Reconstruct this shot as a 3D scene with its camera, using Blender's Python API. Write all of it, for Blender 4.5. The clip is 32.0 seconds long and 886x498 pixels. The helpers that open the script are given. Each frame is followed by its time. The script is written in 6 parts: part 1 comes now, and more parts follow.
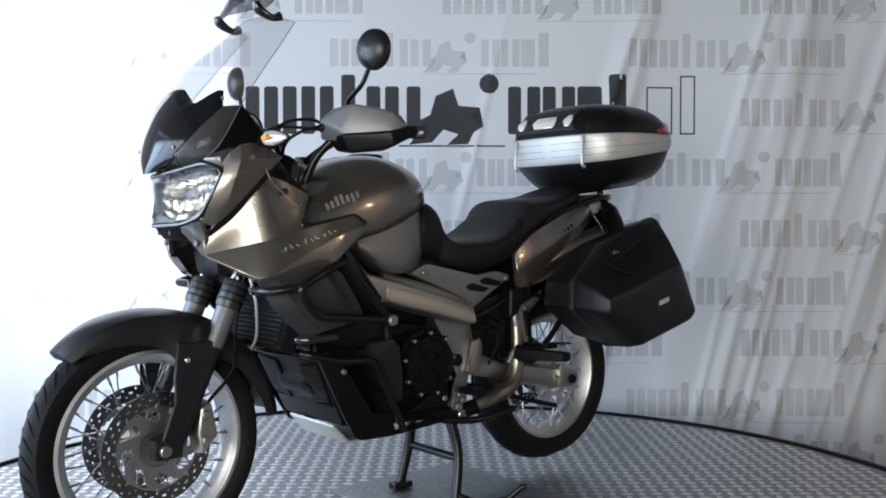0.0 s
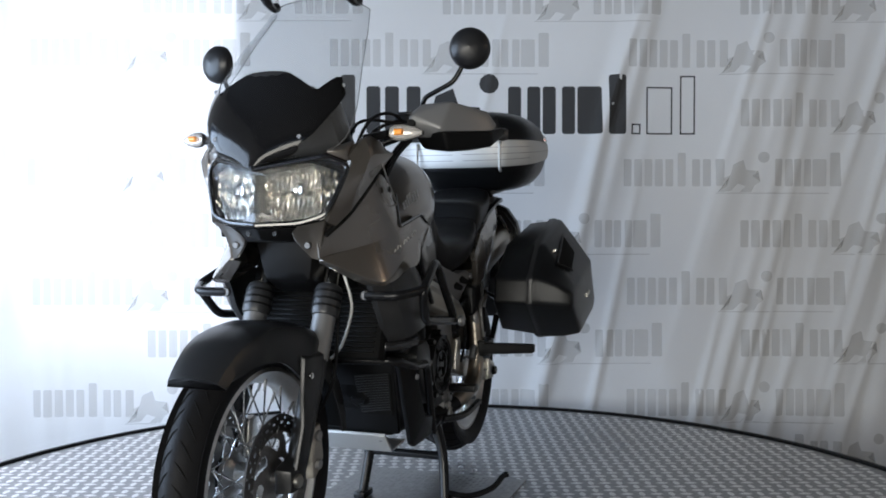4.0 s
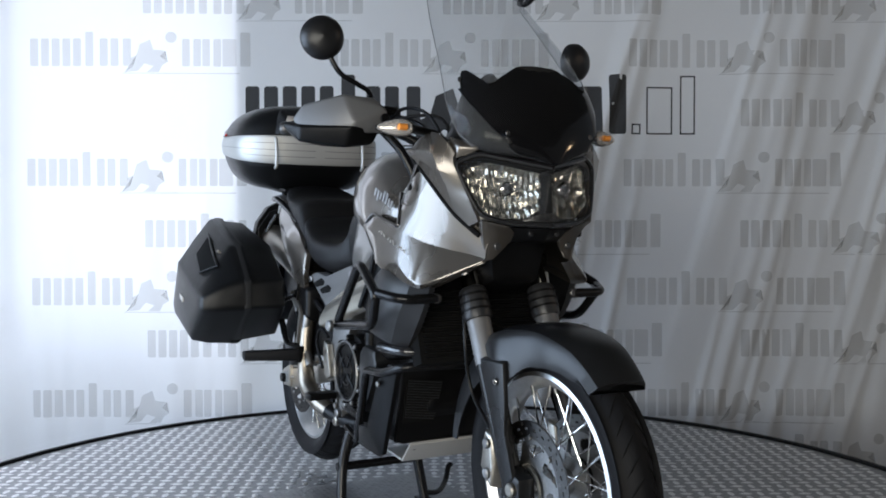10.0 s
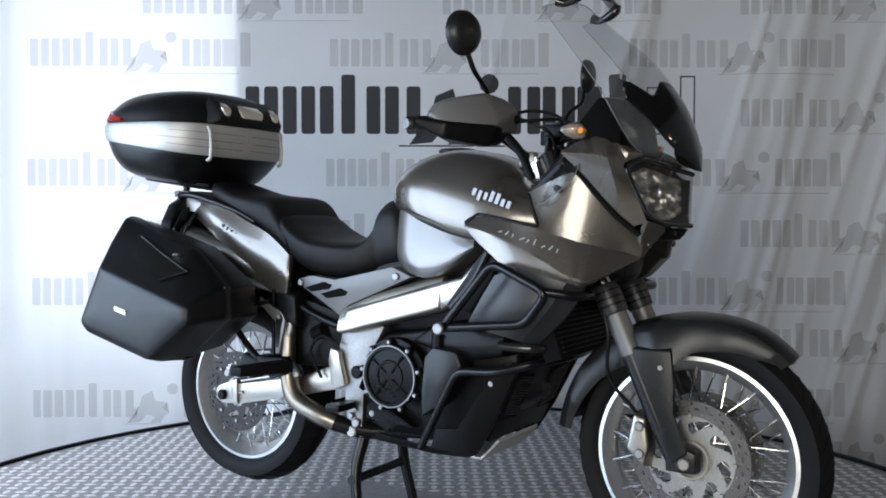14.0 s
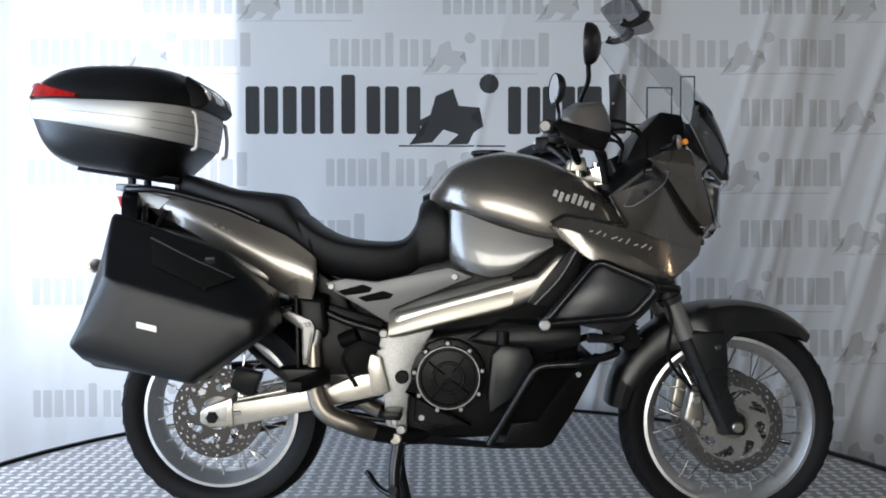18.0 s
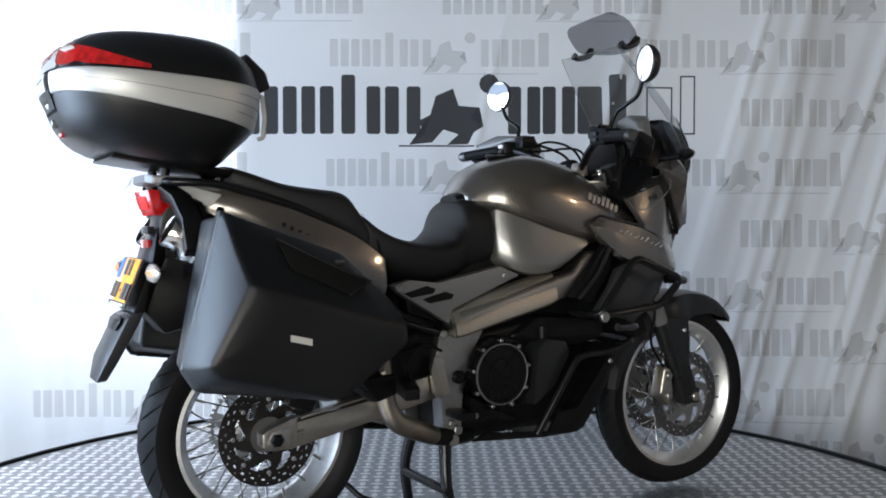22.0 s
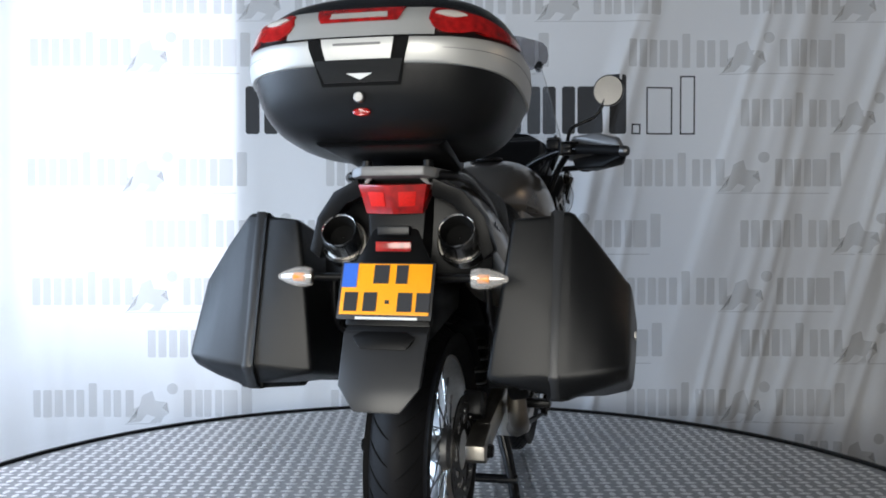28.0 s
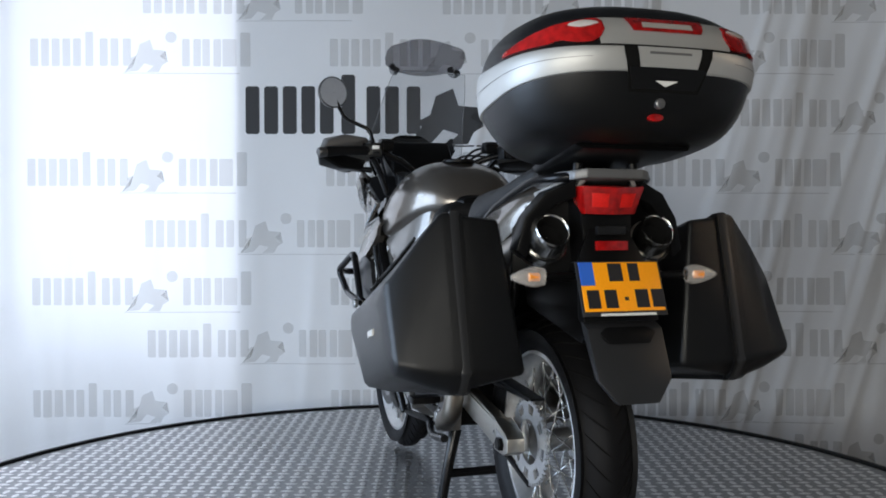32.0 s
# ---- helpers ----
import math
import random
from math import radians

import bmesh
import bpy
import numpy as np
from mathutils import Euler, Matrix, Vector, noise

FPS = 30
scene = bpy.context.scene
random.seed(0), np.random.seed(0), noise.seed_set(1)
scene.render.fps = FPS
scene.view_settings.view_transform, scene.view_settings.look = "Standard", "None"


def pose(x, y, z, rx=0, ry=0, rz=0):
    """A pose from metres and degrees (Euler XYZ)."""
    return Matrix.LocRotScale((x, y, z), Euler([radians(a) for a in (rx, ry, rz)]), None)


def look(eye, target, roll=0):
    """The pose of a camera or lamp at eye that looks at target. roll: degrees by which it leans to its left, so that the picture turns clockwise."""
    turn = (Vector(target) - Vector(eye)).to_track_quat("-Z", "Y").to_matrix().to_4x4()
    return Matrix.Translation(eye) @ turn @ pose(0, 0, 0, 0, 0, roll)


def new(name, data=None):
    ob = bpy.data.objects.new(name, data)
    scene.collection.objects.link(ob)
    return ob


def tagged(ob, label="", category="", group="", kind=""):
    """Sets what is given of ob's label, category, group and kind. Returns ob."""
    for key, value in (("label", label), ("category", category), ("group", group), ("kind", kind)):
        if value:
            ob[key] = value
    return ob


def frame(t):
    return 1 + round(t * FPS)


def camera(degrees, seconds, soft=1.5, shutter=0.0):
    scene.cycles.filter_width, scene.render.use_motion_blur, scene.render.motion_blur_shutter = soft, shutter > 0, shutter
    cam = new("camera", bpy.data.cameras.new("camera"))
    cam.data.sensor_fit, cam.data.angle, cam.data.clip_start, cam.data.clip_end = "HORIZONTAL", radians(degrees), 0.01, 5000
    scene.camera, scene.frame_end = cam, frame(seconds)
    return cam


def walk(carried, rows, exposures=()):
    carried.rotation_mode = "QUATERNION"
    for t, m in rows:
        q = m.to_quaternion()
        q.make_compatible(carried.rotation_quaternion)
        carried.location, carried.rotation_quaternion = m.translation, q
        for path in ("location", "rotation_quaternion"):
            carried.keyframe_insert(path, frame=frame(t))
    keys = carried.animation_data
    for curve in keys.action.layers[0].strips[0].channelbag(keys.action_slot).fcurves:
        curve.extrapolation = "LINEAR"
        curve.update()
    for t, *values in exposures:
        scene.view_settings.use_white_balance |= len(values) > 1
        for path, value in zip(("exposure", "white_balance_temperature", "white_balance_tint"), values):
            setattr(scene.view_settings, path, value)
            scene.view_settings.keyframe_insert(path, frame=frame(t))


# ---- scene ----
SECONDS = 32.0
AXIS_OFF = -0.14          # the bike stands this far to the right of the turning axis
START, RATE = -140.4, 7.7313   # heading at the start and degrees a second

cam = camera(51.74, SECONDS, soft=1.8)
EYE = Matrix.Translation((0.0, -2.94, 0.93)) @ pose(0, 0, 0, 90.0 - 1.305, 0.0, -0.561)
EXPOSURE = [(t, e, 6080 if 6 < t < 15 or t > 30 else 6030, 13) for t, e in ((0.0, 0.34), (3.0, 0.3), (6.0, 0.0), (8.5, -0.15), (13.0, -0.15), (16.0, 0.04), (19.0, 0.17), (23.0, 0.35), (25.5, 0.26), (28.0, 0.1), (29.6, -0.04), (31.0, -0.12), (32.0, -0.14))]
walk(cam, [(0.0, EYE), (SECONDS, EYE)], EXPOSURE)

# ---- light ----
world = bpy.data.worlds.new("world")
scene.world = world
world.use_nodes = True
wn = world.node_tree.nodes
sky = wn.new("ShaderNodeTexSky")
sky.sky_type, sky.sun_disc = "NISHITA", False
sky.sun_elevation, sky.sun_rotation = radians(38), radians(-120)
wn["Background"].inputs[1].default_value = 0.08
world.node_tree.links.new(sky.outputs[0], wn["Background"].inputs[0])


def area(name, place, target, sx, sy, watts, color):
    data = bpy.data.lights.new(name, "AREA")
    data.shape, data.size, data.size_y, data.energy, data.color = "RECTANGLE", sx, sy, watts, color
    ob = new(name, data)
    ob.matrix_world = look(place, target)
    return ob


area("window_light_back", (-1.92, 2.5, 1.52), (-1.92, 0.0, 1.52), 3.4, 2.9, 86, (0.92, 0.95, 1.0))
area("window_light_left", (-3.32, -0.9, 1.1), (0.0, 0.2, 0.5), 3.3, 2.2, 182, (0.67, 0.83, 1.0))
area("window_light_front", (-1.2, -5.3, 1.1), (0.3, 0.0, 0.3), 3.4, 1.6, 188, (0.99, 0.935, 0.78))
area("wall_lamp_light", (3.7, -1.3, 2.2), (0.4, -0.3, 0.7), 0.16, 0.12, 7, (1.0, 0.70, 0.40))


# ---- materials ----
def mat(name, color, rough=0.5, metal=0.0, vary=0.12, scale=30.0, bump=0.1, coat=0.0, big=3.0, spec=0.5, stretch=(1, 1, 1)):
    """A surface with grain and larger stains: colour and gloss vary at two scales."""
    m = bpy.data.materials.new(name)
    m.use_nodes = True
    n, l = m.node_tree.nodes, m.node_tree.links
    p = n["Principled BSDF"]
    tc, mp = n.new("ShaderNodeTexCoord"), n.new("ShaderNodeMapping")
    mp.inputs["Scale"].default_value = stretch
    l.new(tc.outputs["Object"], mp.inputs[0])
    a, b = n.new("ShaderNodeTexNoise"), n.new("ShaderNodeTexNoise")
    a.inputs["Scale"].default_value, b.inputs["Scale"].default_value = scale, big
    a.inputs["Detail"].default_value = b.inputs["Detail"].default_value = 4
    l.new(mp.outputs[0], a.inputs[0]), l.new(mp.outputs[0], b.inputs[0])
    add = n.new("ShaderNodeMath")
    add.operation = "ADD"
    l.new(a.outputs[0], add.inputs[0]), l.new(b.outputs[0], add.inputs[1])
    ramp = n.new("ShaderNodeMapRange")
    ramp.inputs[1].default_value, ramp.inputs[2].default_value = 0.7, 1.3
    ramp.inputs[3].default_value, ramp.inputs[4].default_value = 1 - vary, 1 + vary
    l.new(add.outputs[0], ramp.inputs[0])
    mul = n.new("ShaderNodeVectorMath")
    mul.operation = "SCALE"
    mul.inputs[0].default_value = color
    l.new(ramp.outputs[0], mul.inputs["Scale"])
    l.new(mul.outputs[0], p.inputs["Base Color"])
    r2 = n.new("ShaderNodeMapRange")
    r2.inputs[1].default_value, r2.inputs[2].default_value = 0.3, 0.7
    r2.inputs[3].default_value, r2.inputs[4].default_value = rough * 0.85, min(1.0, rough * 1.2)
    l.new(b.outputs[0], r2.inputs[0]), l.new(r2.outputs[0], p.inputs["Roughness"])
    p.inputs["Metallic"].default_value = metal
    p.inputs["Specular IOR Level"].default_value = spec
    p.inputs["Coat Weight"].default_value, p.inputs["Coat Roughness"].default_value = coat, 0.06
    if bump:
        bp = n.new("ShaderNodeBump")
        bp.inputs["Strength"].default_value, bp.inputs["Distance"].default_value = bump, 0.002
        l.new(a.outputs[0], bp.inputs["Height"]), l.new(bp.outputs[0], p.inputs["Normal"])
    return m


def glass(name, color, alpha, rough=0.03, body=0.05):
    """Thin clear plastic: part of the light passes straight through."""
    m = bpy.data.materials.new(name)
    m.use_nodes = True
    n, l = m.node_tree.nodes, m.node_tree.links
    p, out = n["Principled BSDF"], n["Material Output"]
    p.inputs["Base Color"].default_value = (*[body * c for c in color], 1)
    p.inputs["Roughness"].default_value = rough
    t, mix = n.new("ShaderNodeBsdfTransparent"), n.new("ShaderNodeMixShader")
    t.inputs[0].default_value = (*[0.5 + 0.5 * c for c in color], 1)
    mix.inputs[0].default_value = alpha
    l.new(t.outputs[0], mix.inputs[1]), l.new(p.outputs[0], mix.inputs[2]), l.new(mix.outputs[0], out.inputs[0])
    return m


def cloth(name, color, trans, vary=0.05):
    """Woven cloth that lets some light through."""
    m = mat(name, color, 0.9, 0, vary, 400, 0.15, big=1.2, spec=0.2)
    n, l = m.node_tree.nodes, m.node_tree.links
    p, out = n["Principled BSDF"], n["Material Output"]
    t, mix = n.new("ShaderNodeBsdfTranslucent"), n.new("ShaderNodeMixShader")
    col = p.inputs["Base Color"].links[0].from_socket
    l.new(col, t.inputs[0])
    mix.inputs[0].default_value = trans
    l.new(p.outputs[0], mix.inputs[1]), l.new(t.outputs[0], mix.inputs[2]), l.new(mix.outputs[0], out.inputs[0])
    return m


def ink(name, color, cover):
    """A thin printed film: part of the cloth below shows through."""
    m = mat(name, color, 0.8, 0, 0.12, 300, 0.0, spec=0.1)
    n, l = m.node_tree.nodes, m.node_tree.links
    t, mix = n.new("ShaderNodeBsdfTransparent"), n.new("ShaderNodeMixShader")
    mix.inputs[0].default_value = cover
    l.new(t.outputs[0], mix.inputs[1]), l.new(n["Principled BSDF"].outputs[0], mix.inputs[2]), l.new(mix.outputs[0], n["Material Output"].inputs[0])
    return m


PAINT = mat("bronze_grey_paint", (0.145, 0.13, 0.114), 0.28, 0.8, 0.06, 900, 0.02, coat=0.9)
PAINT2 = mat("light_grey_paint", (0.18, 0.174, 0.166), 0.38, 0.75, 0.06, 900, 0.02, coat=0.7)
GREYPL = mat("grey_plastic", (0.009, 0.0093, 0.0102), 0.31, 0.0, 0.12, 500, 0.08, spec=0.3)
BLACKPL = mat("black_plastic", (0.0035, 0.0035, 0.0038), 0.34, 0, 0.2, 700, 0.1, spec=0.15)
CASEPL = mat("grained_black_plastic", (0.004, 0.0042, 0.0047), 0.33, 0, 0.15, 1100, 0.25, spec=0.33)
GLOSSBK = mat("gloss_black", (0.01, 0.01, 0.011), 0.15, 0, 0.1, 200, 0.0, coat=0.5)
MIRRORSHELL = mat("satin_black_shell", (0.008, 0.008, 0.009), 0.36, 0, 0.1, 500, 0.05, spec=0.4)
SEATM = mat("seat_vinyl", (0.006, 0.006, 0.0066), 0.45, 0, 0.2, 900, 0.4, spec=0.24)
RUBBER = mat("tyre_rubber", (0.006, 0.006, 0.0068), 0.5, 0, 0.25, 300, 0.3, spec=0.1)
ALU = mat("brushed_aluminium", (0.38, 0.358, 0.32), 0.34, 1.0, 0.1, 60, 0.06, stretch=(1, 8, 8))
# The spar's bright warm reflection is put into this tint.
SPARFACE = mat("warm_tinted_aluminium", (0.46, 0.43, 0.37), 0.42, 1.0, 0.08, 60, 0.06, stretch=(1, 8, 8))
ALUD = mat("cast_aluminium", (0.29, 0.288, 0.285), 0.46, 1.0, 0.15, 150, 0.2)
POLISHED = mat("polished_steel", (0.62, 0.61, 0.59), 0.2, 1.0, 0.05, 40, 0.0)
SHROUD = mat("satin_grey_plastic", (0.018, 0.0185, 0.02), 0.35, 0, 0.1, 500, 0.08, spec=0.4)
CHROME = mat("chrome", (0.62, 0.62, 0.62), 0.14, 1.0, 0.03, 50, 0.0)
LAMPCHROME = mat("lamp_reflector", (0.58, 0.56, 0.5), 0.22, 1.0, 0.04, 60, 0.0)
DISCDARK = mat("dark_disc_steel", (0.045, 0.042, 0.04), 0.4, 1.0, 0.2, 200, 0.1)
# Chrome toned down: the dark surroundings it mirrors are put into the colour.
FORKTUBE = mat("darkened_chrome", (0.34, 0.33, 0.315), 0.12, 1.0, 0.06, 60, 0.0)
STEEL = mat("disc_steel", (0.125, 0.122, 0.12), 0.38, 1.0, 0.15, 200, 0.1)
PIPE = mat("exhaust_steel", (0.25, 0.222, 0.185), 0.36, 1.0, 0.25, 25, 0.05)
RIMM = mat("rim_aluminium", (0.62, 0.62, 0.62), 0.38, 1.0, 0.1, 80, 0.03)
ENGINE = mat("engine_black", (0.0045, 0.0045, 0.0048), 0.3, 0.0, 0.25, 120, 0.2, spec=0.12)
BARM = mat("black_powder_coat", (0.005, 0.005, 0.0056), 0.22, 0, 0.15, 500, 0.1, spec=0.25)
COVER = mat("grey_frame_cover", (0.14, 0.14, 0.142), 0.42, 0.4, 0.06, 700, 0.05)
SILVERPL = mat("silver_painted_plastic", (0.44, 0.44, 0.43), 0.45, 0.5, 0.05, 800, 0.05)
REDLENS = mat("red_lens", (0.31, 0.005, 0.0045), 0.18, 0, 0.5, 60, 0.06, coat=0.5)
TAILBOWL = mat("bright_red_lens", (0.6, 0.012, 0.008), 0.5, 0.0, 0.3, 300, 0.3, spec=0.2)
ORANGE = mat("amber_lens", (0.85, 0.3, 0.04), 0.15, 0, 0.1, 120, 0.1, coat=1.0)
YELLOW = mat("yellow_plate", (1.0, 0.37, 0.0), 0.4, 0, 0.05, 200, 0.0, spec=0.3, coat=0.8)
BLUE = mat("blue_strip", (0.03, 0.13, 0.6), 0.45, 0, 0.05, 200, 0.0)
DARKINK = mat("black_ink", (0.012, 0.012, 0.014), 0.5, 0, 0.1, 200, 0.0)
WHITEINK = mat("white_ink", (0.7, 0.7, 0.68), 0.5, 0, 0.06, 200, 0.0)
STICKER = mat("silver_sticker", (0.6, 0.58, 0.54), 0.35, 0.5, 0.06, 200, 0.0)
CLEARLENS = mat("pale_lens", (0.75, 0.7, 0.65), 0.1, 0.3, 0.1, 150, 0.1, coat=1.0)
GROOVE = mat("tread_groove", (0.005, 0.005, 0.005), 0.9, 0, 0.1, 100, 0.0, spec=0.1)
MIRRORM = mat("mirror_glass", (0.9, 0.9, 0.9), 0.02, 1.0, 0.01, 5, 0.0)
CLEAR = glass("clear_lens", (0.9, 0.9, 0.9), 0.14)
LENS = glass("clear_indicator_lens", (0.95, 0.9, 0.85), 0.3, 0.1, 0.8)
SCREEN = glass("clear_screen", (0.9, 0.91, 0.92), 0.1, 0.03, 0.2)
SMOKE = glass("smoked_screen", (0.35, 0.34, 0.37), 0.15)
DARKSCREEN = mat("dark_screen", (0.005, 0.005, 0.0055), 0.1, 0, 0.1, 200, 0.0, spec=0.25)
CLOTH = cloth("banner_cloth", (0.76, 0.77, 0.79), 0.35)
PRINT = ink("grey_print", (0.19, 0.18, 0.165), 0.28)
PRINTK = ink("dark_print", (0.028, 0.028, 0.029), 0.96)
TREAD = mat("tread_plate", (0.33, 0.33, 0.335), 0.5, 1.0, 0.2, 60, 0.3, big=1.5)
# Bars lighter than the sheet: wear, plus the backdrop's reflection put into the colour.
TREADBAR = mat("worn_sheen_tread_bar", (0.72, 0.72, 0.72), 0.3, 1.0, 0.12, 40, 0.1, big=1.5)
TREAD2 = mat("worn_tread_plate", (0.3, 0.3, 0.3), 0.45, 1.0, 0.25, 60, 0.2, big=4)
WALL = mat("painted_wall", (0.62, 0.61, 0.59), 0.8, 0, 0.06, 40, 0.2)
DARKWALL = mat("dark_painted_wall", (0.06, 0.06, 0.06), 0.8, 0, 0.1, 40, 0.2)
BOUNCEWALL = mat("bounce_wall_grey", (0.34, 0.34, 0.35), 0.8, 0, 0.1, 40, 0.2)
CEIL = mat("ceiling_paint", (0.09, 0.09, 0.09), 0.85, 0, 0.06, 40, 0.2)
CONC = mat("concrete", (0.25, 0.25, 0.25), 0.7, 0, 0.15, 30, 0.3)


# ---- shape helpers ----
def part(name, bm, material, parent, label="", sharp=38):
    """One mesh object under a thing or part."""
    bmesh.ops.recalc_face_normals(bm, faces=bm.faces)
    for fc in bm.faces:
        fc.smooth = True
    for e in bm.edges:
        e.smooth = len(e.link_faces) == 2 and e.calc_face_angle(3.2) < radians(sharp)
    me = bpy.data.meshes.new(name)
    bm.to_mesh(me)
    bm.free()
    me.materials.append(material)
    ob = new(name, me)
    ob.parent = parent
    if label:
        ob["label"] = label
    return ob


def share(ob, parent, m=None):
    """Another object on the same mesh."""
    o = new(ob.name.split(".")[0], ob.data)
    o.parent = parent
    if m is not None:
        o.matrix_basis = m
    if "label" in ob:
        o["label"] = ob["label"]
    return o


def flip(bm, s):
    if s < 0:
        for v in bm.verts:
            v.co.y = -v.co.y
    return bm


def bevelled(bm, w, seg=2, angle=25):
    if w:
        es = [e for e in bm.edges if len(e.link_faces) == 2 and e.calc_face_angle(0) > radians(angle)]
        bmesh.ops.bevel(bm, geom=es, offset=w, segments=seg, affect="EDGES", profile=0.6, clamp_overlap=True)
    return bm


def hull(pts, w=0.008, seg=2):
    bm = bmesh.new()
    for p in pts:
        bm.verts.new(p)
    g = bmesh.ops.convex_hull(bm, input=bm.verts)
    bmesh.ops.delete(bm, geom=[v for v in bm.verts if not v.link_faces], context="VERTS")
    bmesh.ops.dissolve_limit(bm, angle_limit=radians(4), verts=bm.verts, edges=bm.edges)
    return bevelled(bm, w, seg)


def box(x0, x1, y0, y1, z0, z1, w=0.004):
    return hull([(x, y, z) for x in (x0, x1) for y in (y0, y1) for z in (z0, z1)], w)


def prism(poly, y0, y1, w=0.004, taper=0.0):
    """A plate with the outline poly in x and z between two planes of y; taper draws the outer face in."""
    bm = bmesh.new()
    cx, cz = sum(p[0] for p in poly) / len(poly), sum(p[1] for p in poly) / len(poly)
    a = [bm.verts.new((x, y0, z)) for x, z in poly]
    b = [bm.verts.new((x + (cx - x) * taper, y1, z + (cz - z) * taper)) for x, z in poly]
    bm.faces.new(a), bm.faces.new(b[::-1])
    for i in range(len(poly)):
        j = (i + 1) % len(poly)
        bm.faces.new((a[i], b[i], b[j], a[j]))
    bmesh.ops.recalc_face_normals(bm, faces=bm.faces)
    return bevelled(bm, w)


def sheet(verts, faces, thick, w=0.003, inward=(0, 1, 0), smooth=0):
    """A bent panel from points and faces, given a thickness."""
    bm = bmesh.new()
    vs = [bm.verts.new(v) for v in verts]
    for f in faces:
        bm.faces.new([vs[i] for i in f])
    bmesh.ops.recalc_face_normals(bm, faces=bm.faces)
    if smooth:
        bmesh.ops.subdivide_edges(bm, edges=bm.edges, cuts=smooth, use_grid_fill=True, smooth=0.15)
    d = Vector(inward) * thick
    g = bmesh.ops.extrude_face_region(bm, geom=bm.faces[:])
    for e in g["geom"]:
        if isinstance(e, bmesh.types.BMVert):
            e.co += d
    bmesh.ops.recalc_face_normals(bm, faces=bm.faces)
    return bevelled(bm, w, 2, 30)


def rings(rs, cap=True):
    """Skin over rings of equal length."""
    bm = bmesh.new()
    vs = [[bm.verts.new(p) for p in r] for r in rs]
    n = len(vs[0])
    for a, b in zip(vs, vs[1:]):
        for i in range(n):
            j = (i + 1) % n
            bm.faces.new((a[i], a[j], b[j], b[i]))
    if cap:
        bm.faces.new(vs[0]), bm.faces.new(vs[-1][::-1])
    return bm


def spline(rows, k):
    """Rows of numbers smoothed through by a Catmull-Rom curve, k steps between rows."""
    r = np.array(rows, float)
    p = np.vstack([2 * r[0] - r[1], r, 2 * r[-1] - r[-2]])
    out = []
    for i in range(1, len(p) - 2):
        for u in np.arange(k) / k:
            a, b, c, d = p[i - 1], p[i], p[i + 1], p[i + 2]
            out.append(0.5 * (2 * b + (c - a) * u + (2 * a - 5 * b + 4 * c - d) * u * u + (3 * b - a - 3 * c + d) * u ** 3))
    out.append(r[-1])
    return np.array(out)


def loft_x(rows, k=4, n=32):
    """Body along x from rows of x, z low, z high, half width, exponent above, exponent below, share of the height below the widest line."""
    rs = []
    for x, zl, zh, hw, et, eb, mid in spline(rows, k):
        zm = zl + (zh - zl) * mid
        ring = []
        for i in range(n):
            a = 2 * math.pi * i / n
            c, s = math.cos(a), math.sin(a)
            e = et if s > 0 else eb
            h = (zh - zm) if s > 0 else (zm - zl)
            ring.append((x, hw * math.copysign(abs(c) ** (2 / e), c), zm + h * math.copysign(abs(s) ** (2 / e), s)))
        rs.append(ring)
    return rings(rs)


def patch(grid, ku, kv, thick, inward):
    """A bent panel through a grid of points, smoothed in both ways and given a thickness."""
    g = np.array(grid, float)
    nu, nv = g.shape[:2]
    rows = spline(g.reshape(nu, -1), ku).reshape(-1, nv, 3)
    rows = [spline(r, kv) for r in rows] if kv > 1 else rows
    bm = bmesh.new()
    vs = [[bm.verts.new(p) for p in r] for r in rows]
    for a, b in zip(vs, vs[1:]):
        for i in range(len(a) - 1):
            bm.faces.new((a[i], a[i + 1], b[i + 1], b[i]))
    d = Vector(inward) * thick
    for e in bmesh.ops.extrude_face_region(bm, geom=bm.faces[:])["geom"]:
        if isinstance(e, bmesh.types.BMVert):
            e.co += d
    return bm


def rounded(poly, r, n=4):
    """Corners of an outline in a plane drawn as short arcs."""
    out = []
    for i, b in enumerate(poly):
        a, c, b = Vector(poly[i - 1]), Vector(poly[(i + 1) % len(poly)]), Vector(b)
        p, q = b + (a - b).normalized() * r, b + (c - b).normalized() * r
        out += [p.lerp(b, k / n).lerp(b.lerp(q, k / n), k / n) for k in range(n + 1)]
    return out


def stack_z(rows, k=3, n=48):
    """Body upwards from rows of z, x centre, half length, half width, exponent."""
    rs = []
    for z, xc, hx, hy, e in spline(rows, k):
        rs.append([(xc + hx * math.copysign(abs(math.cos(a)) ** (2 / e), math.cos(a)), hy * math.copysign(abs(math.sin(a)) ** (2 / e), math.sin(a)), z)
                   for a in [2 * math.pi * i / n for i in range(n)]])
    return rings(rs)


def tube(pts, r, n=10, k=6):
    """A round bar along a smoothed line; r one radius or one for each point."""
    rr = [r] * len(pts) if not isinstance(r, (list, tuple)) else r
    line = spline([(*p, q) for p, q in zip(pts, rr)], k) if k > 1 else np.array([(*p, q) for p, q in zip(pts, rr)])
    rs, up = [], Vector((0.13, 0.31, 0.94))
    for i, row in enumerate(line):
        a, b = Vector(line[max(i - 1, 0)][:3]), Vector(line[min(i + 1, len(line) - 1)][:3])
        t = (b - a).normalized()
        u = (up - t * up.dot(t)).normalized()
        up, w = u, t.cross(u)
        rs.append([Vector(row[:3]) + (u * math.cos(q) + w * math.sin(q)) * row[3] for q in [2 * math.pi * j / n for j in range(n)]])
    return rings(rs)


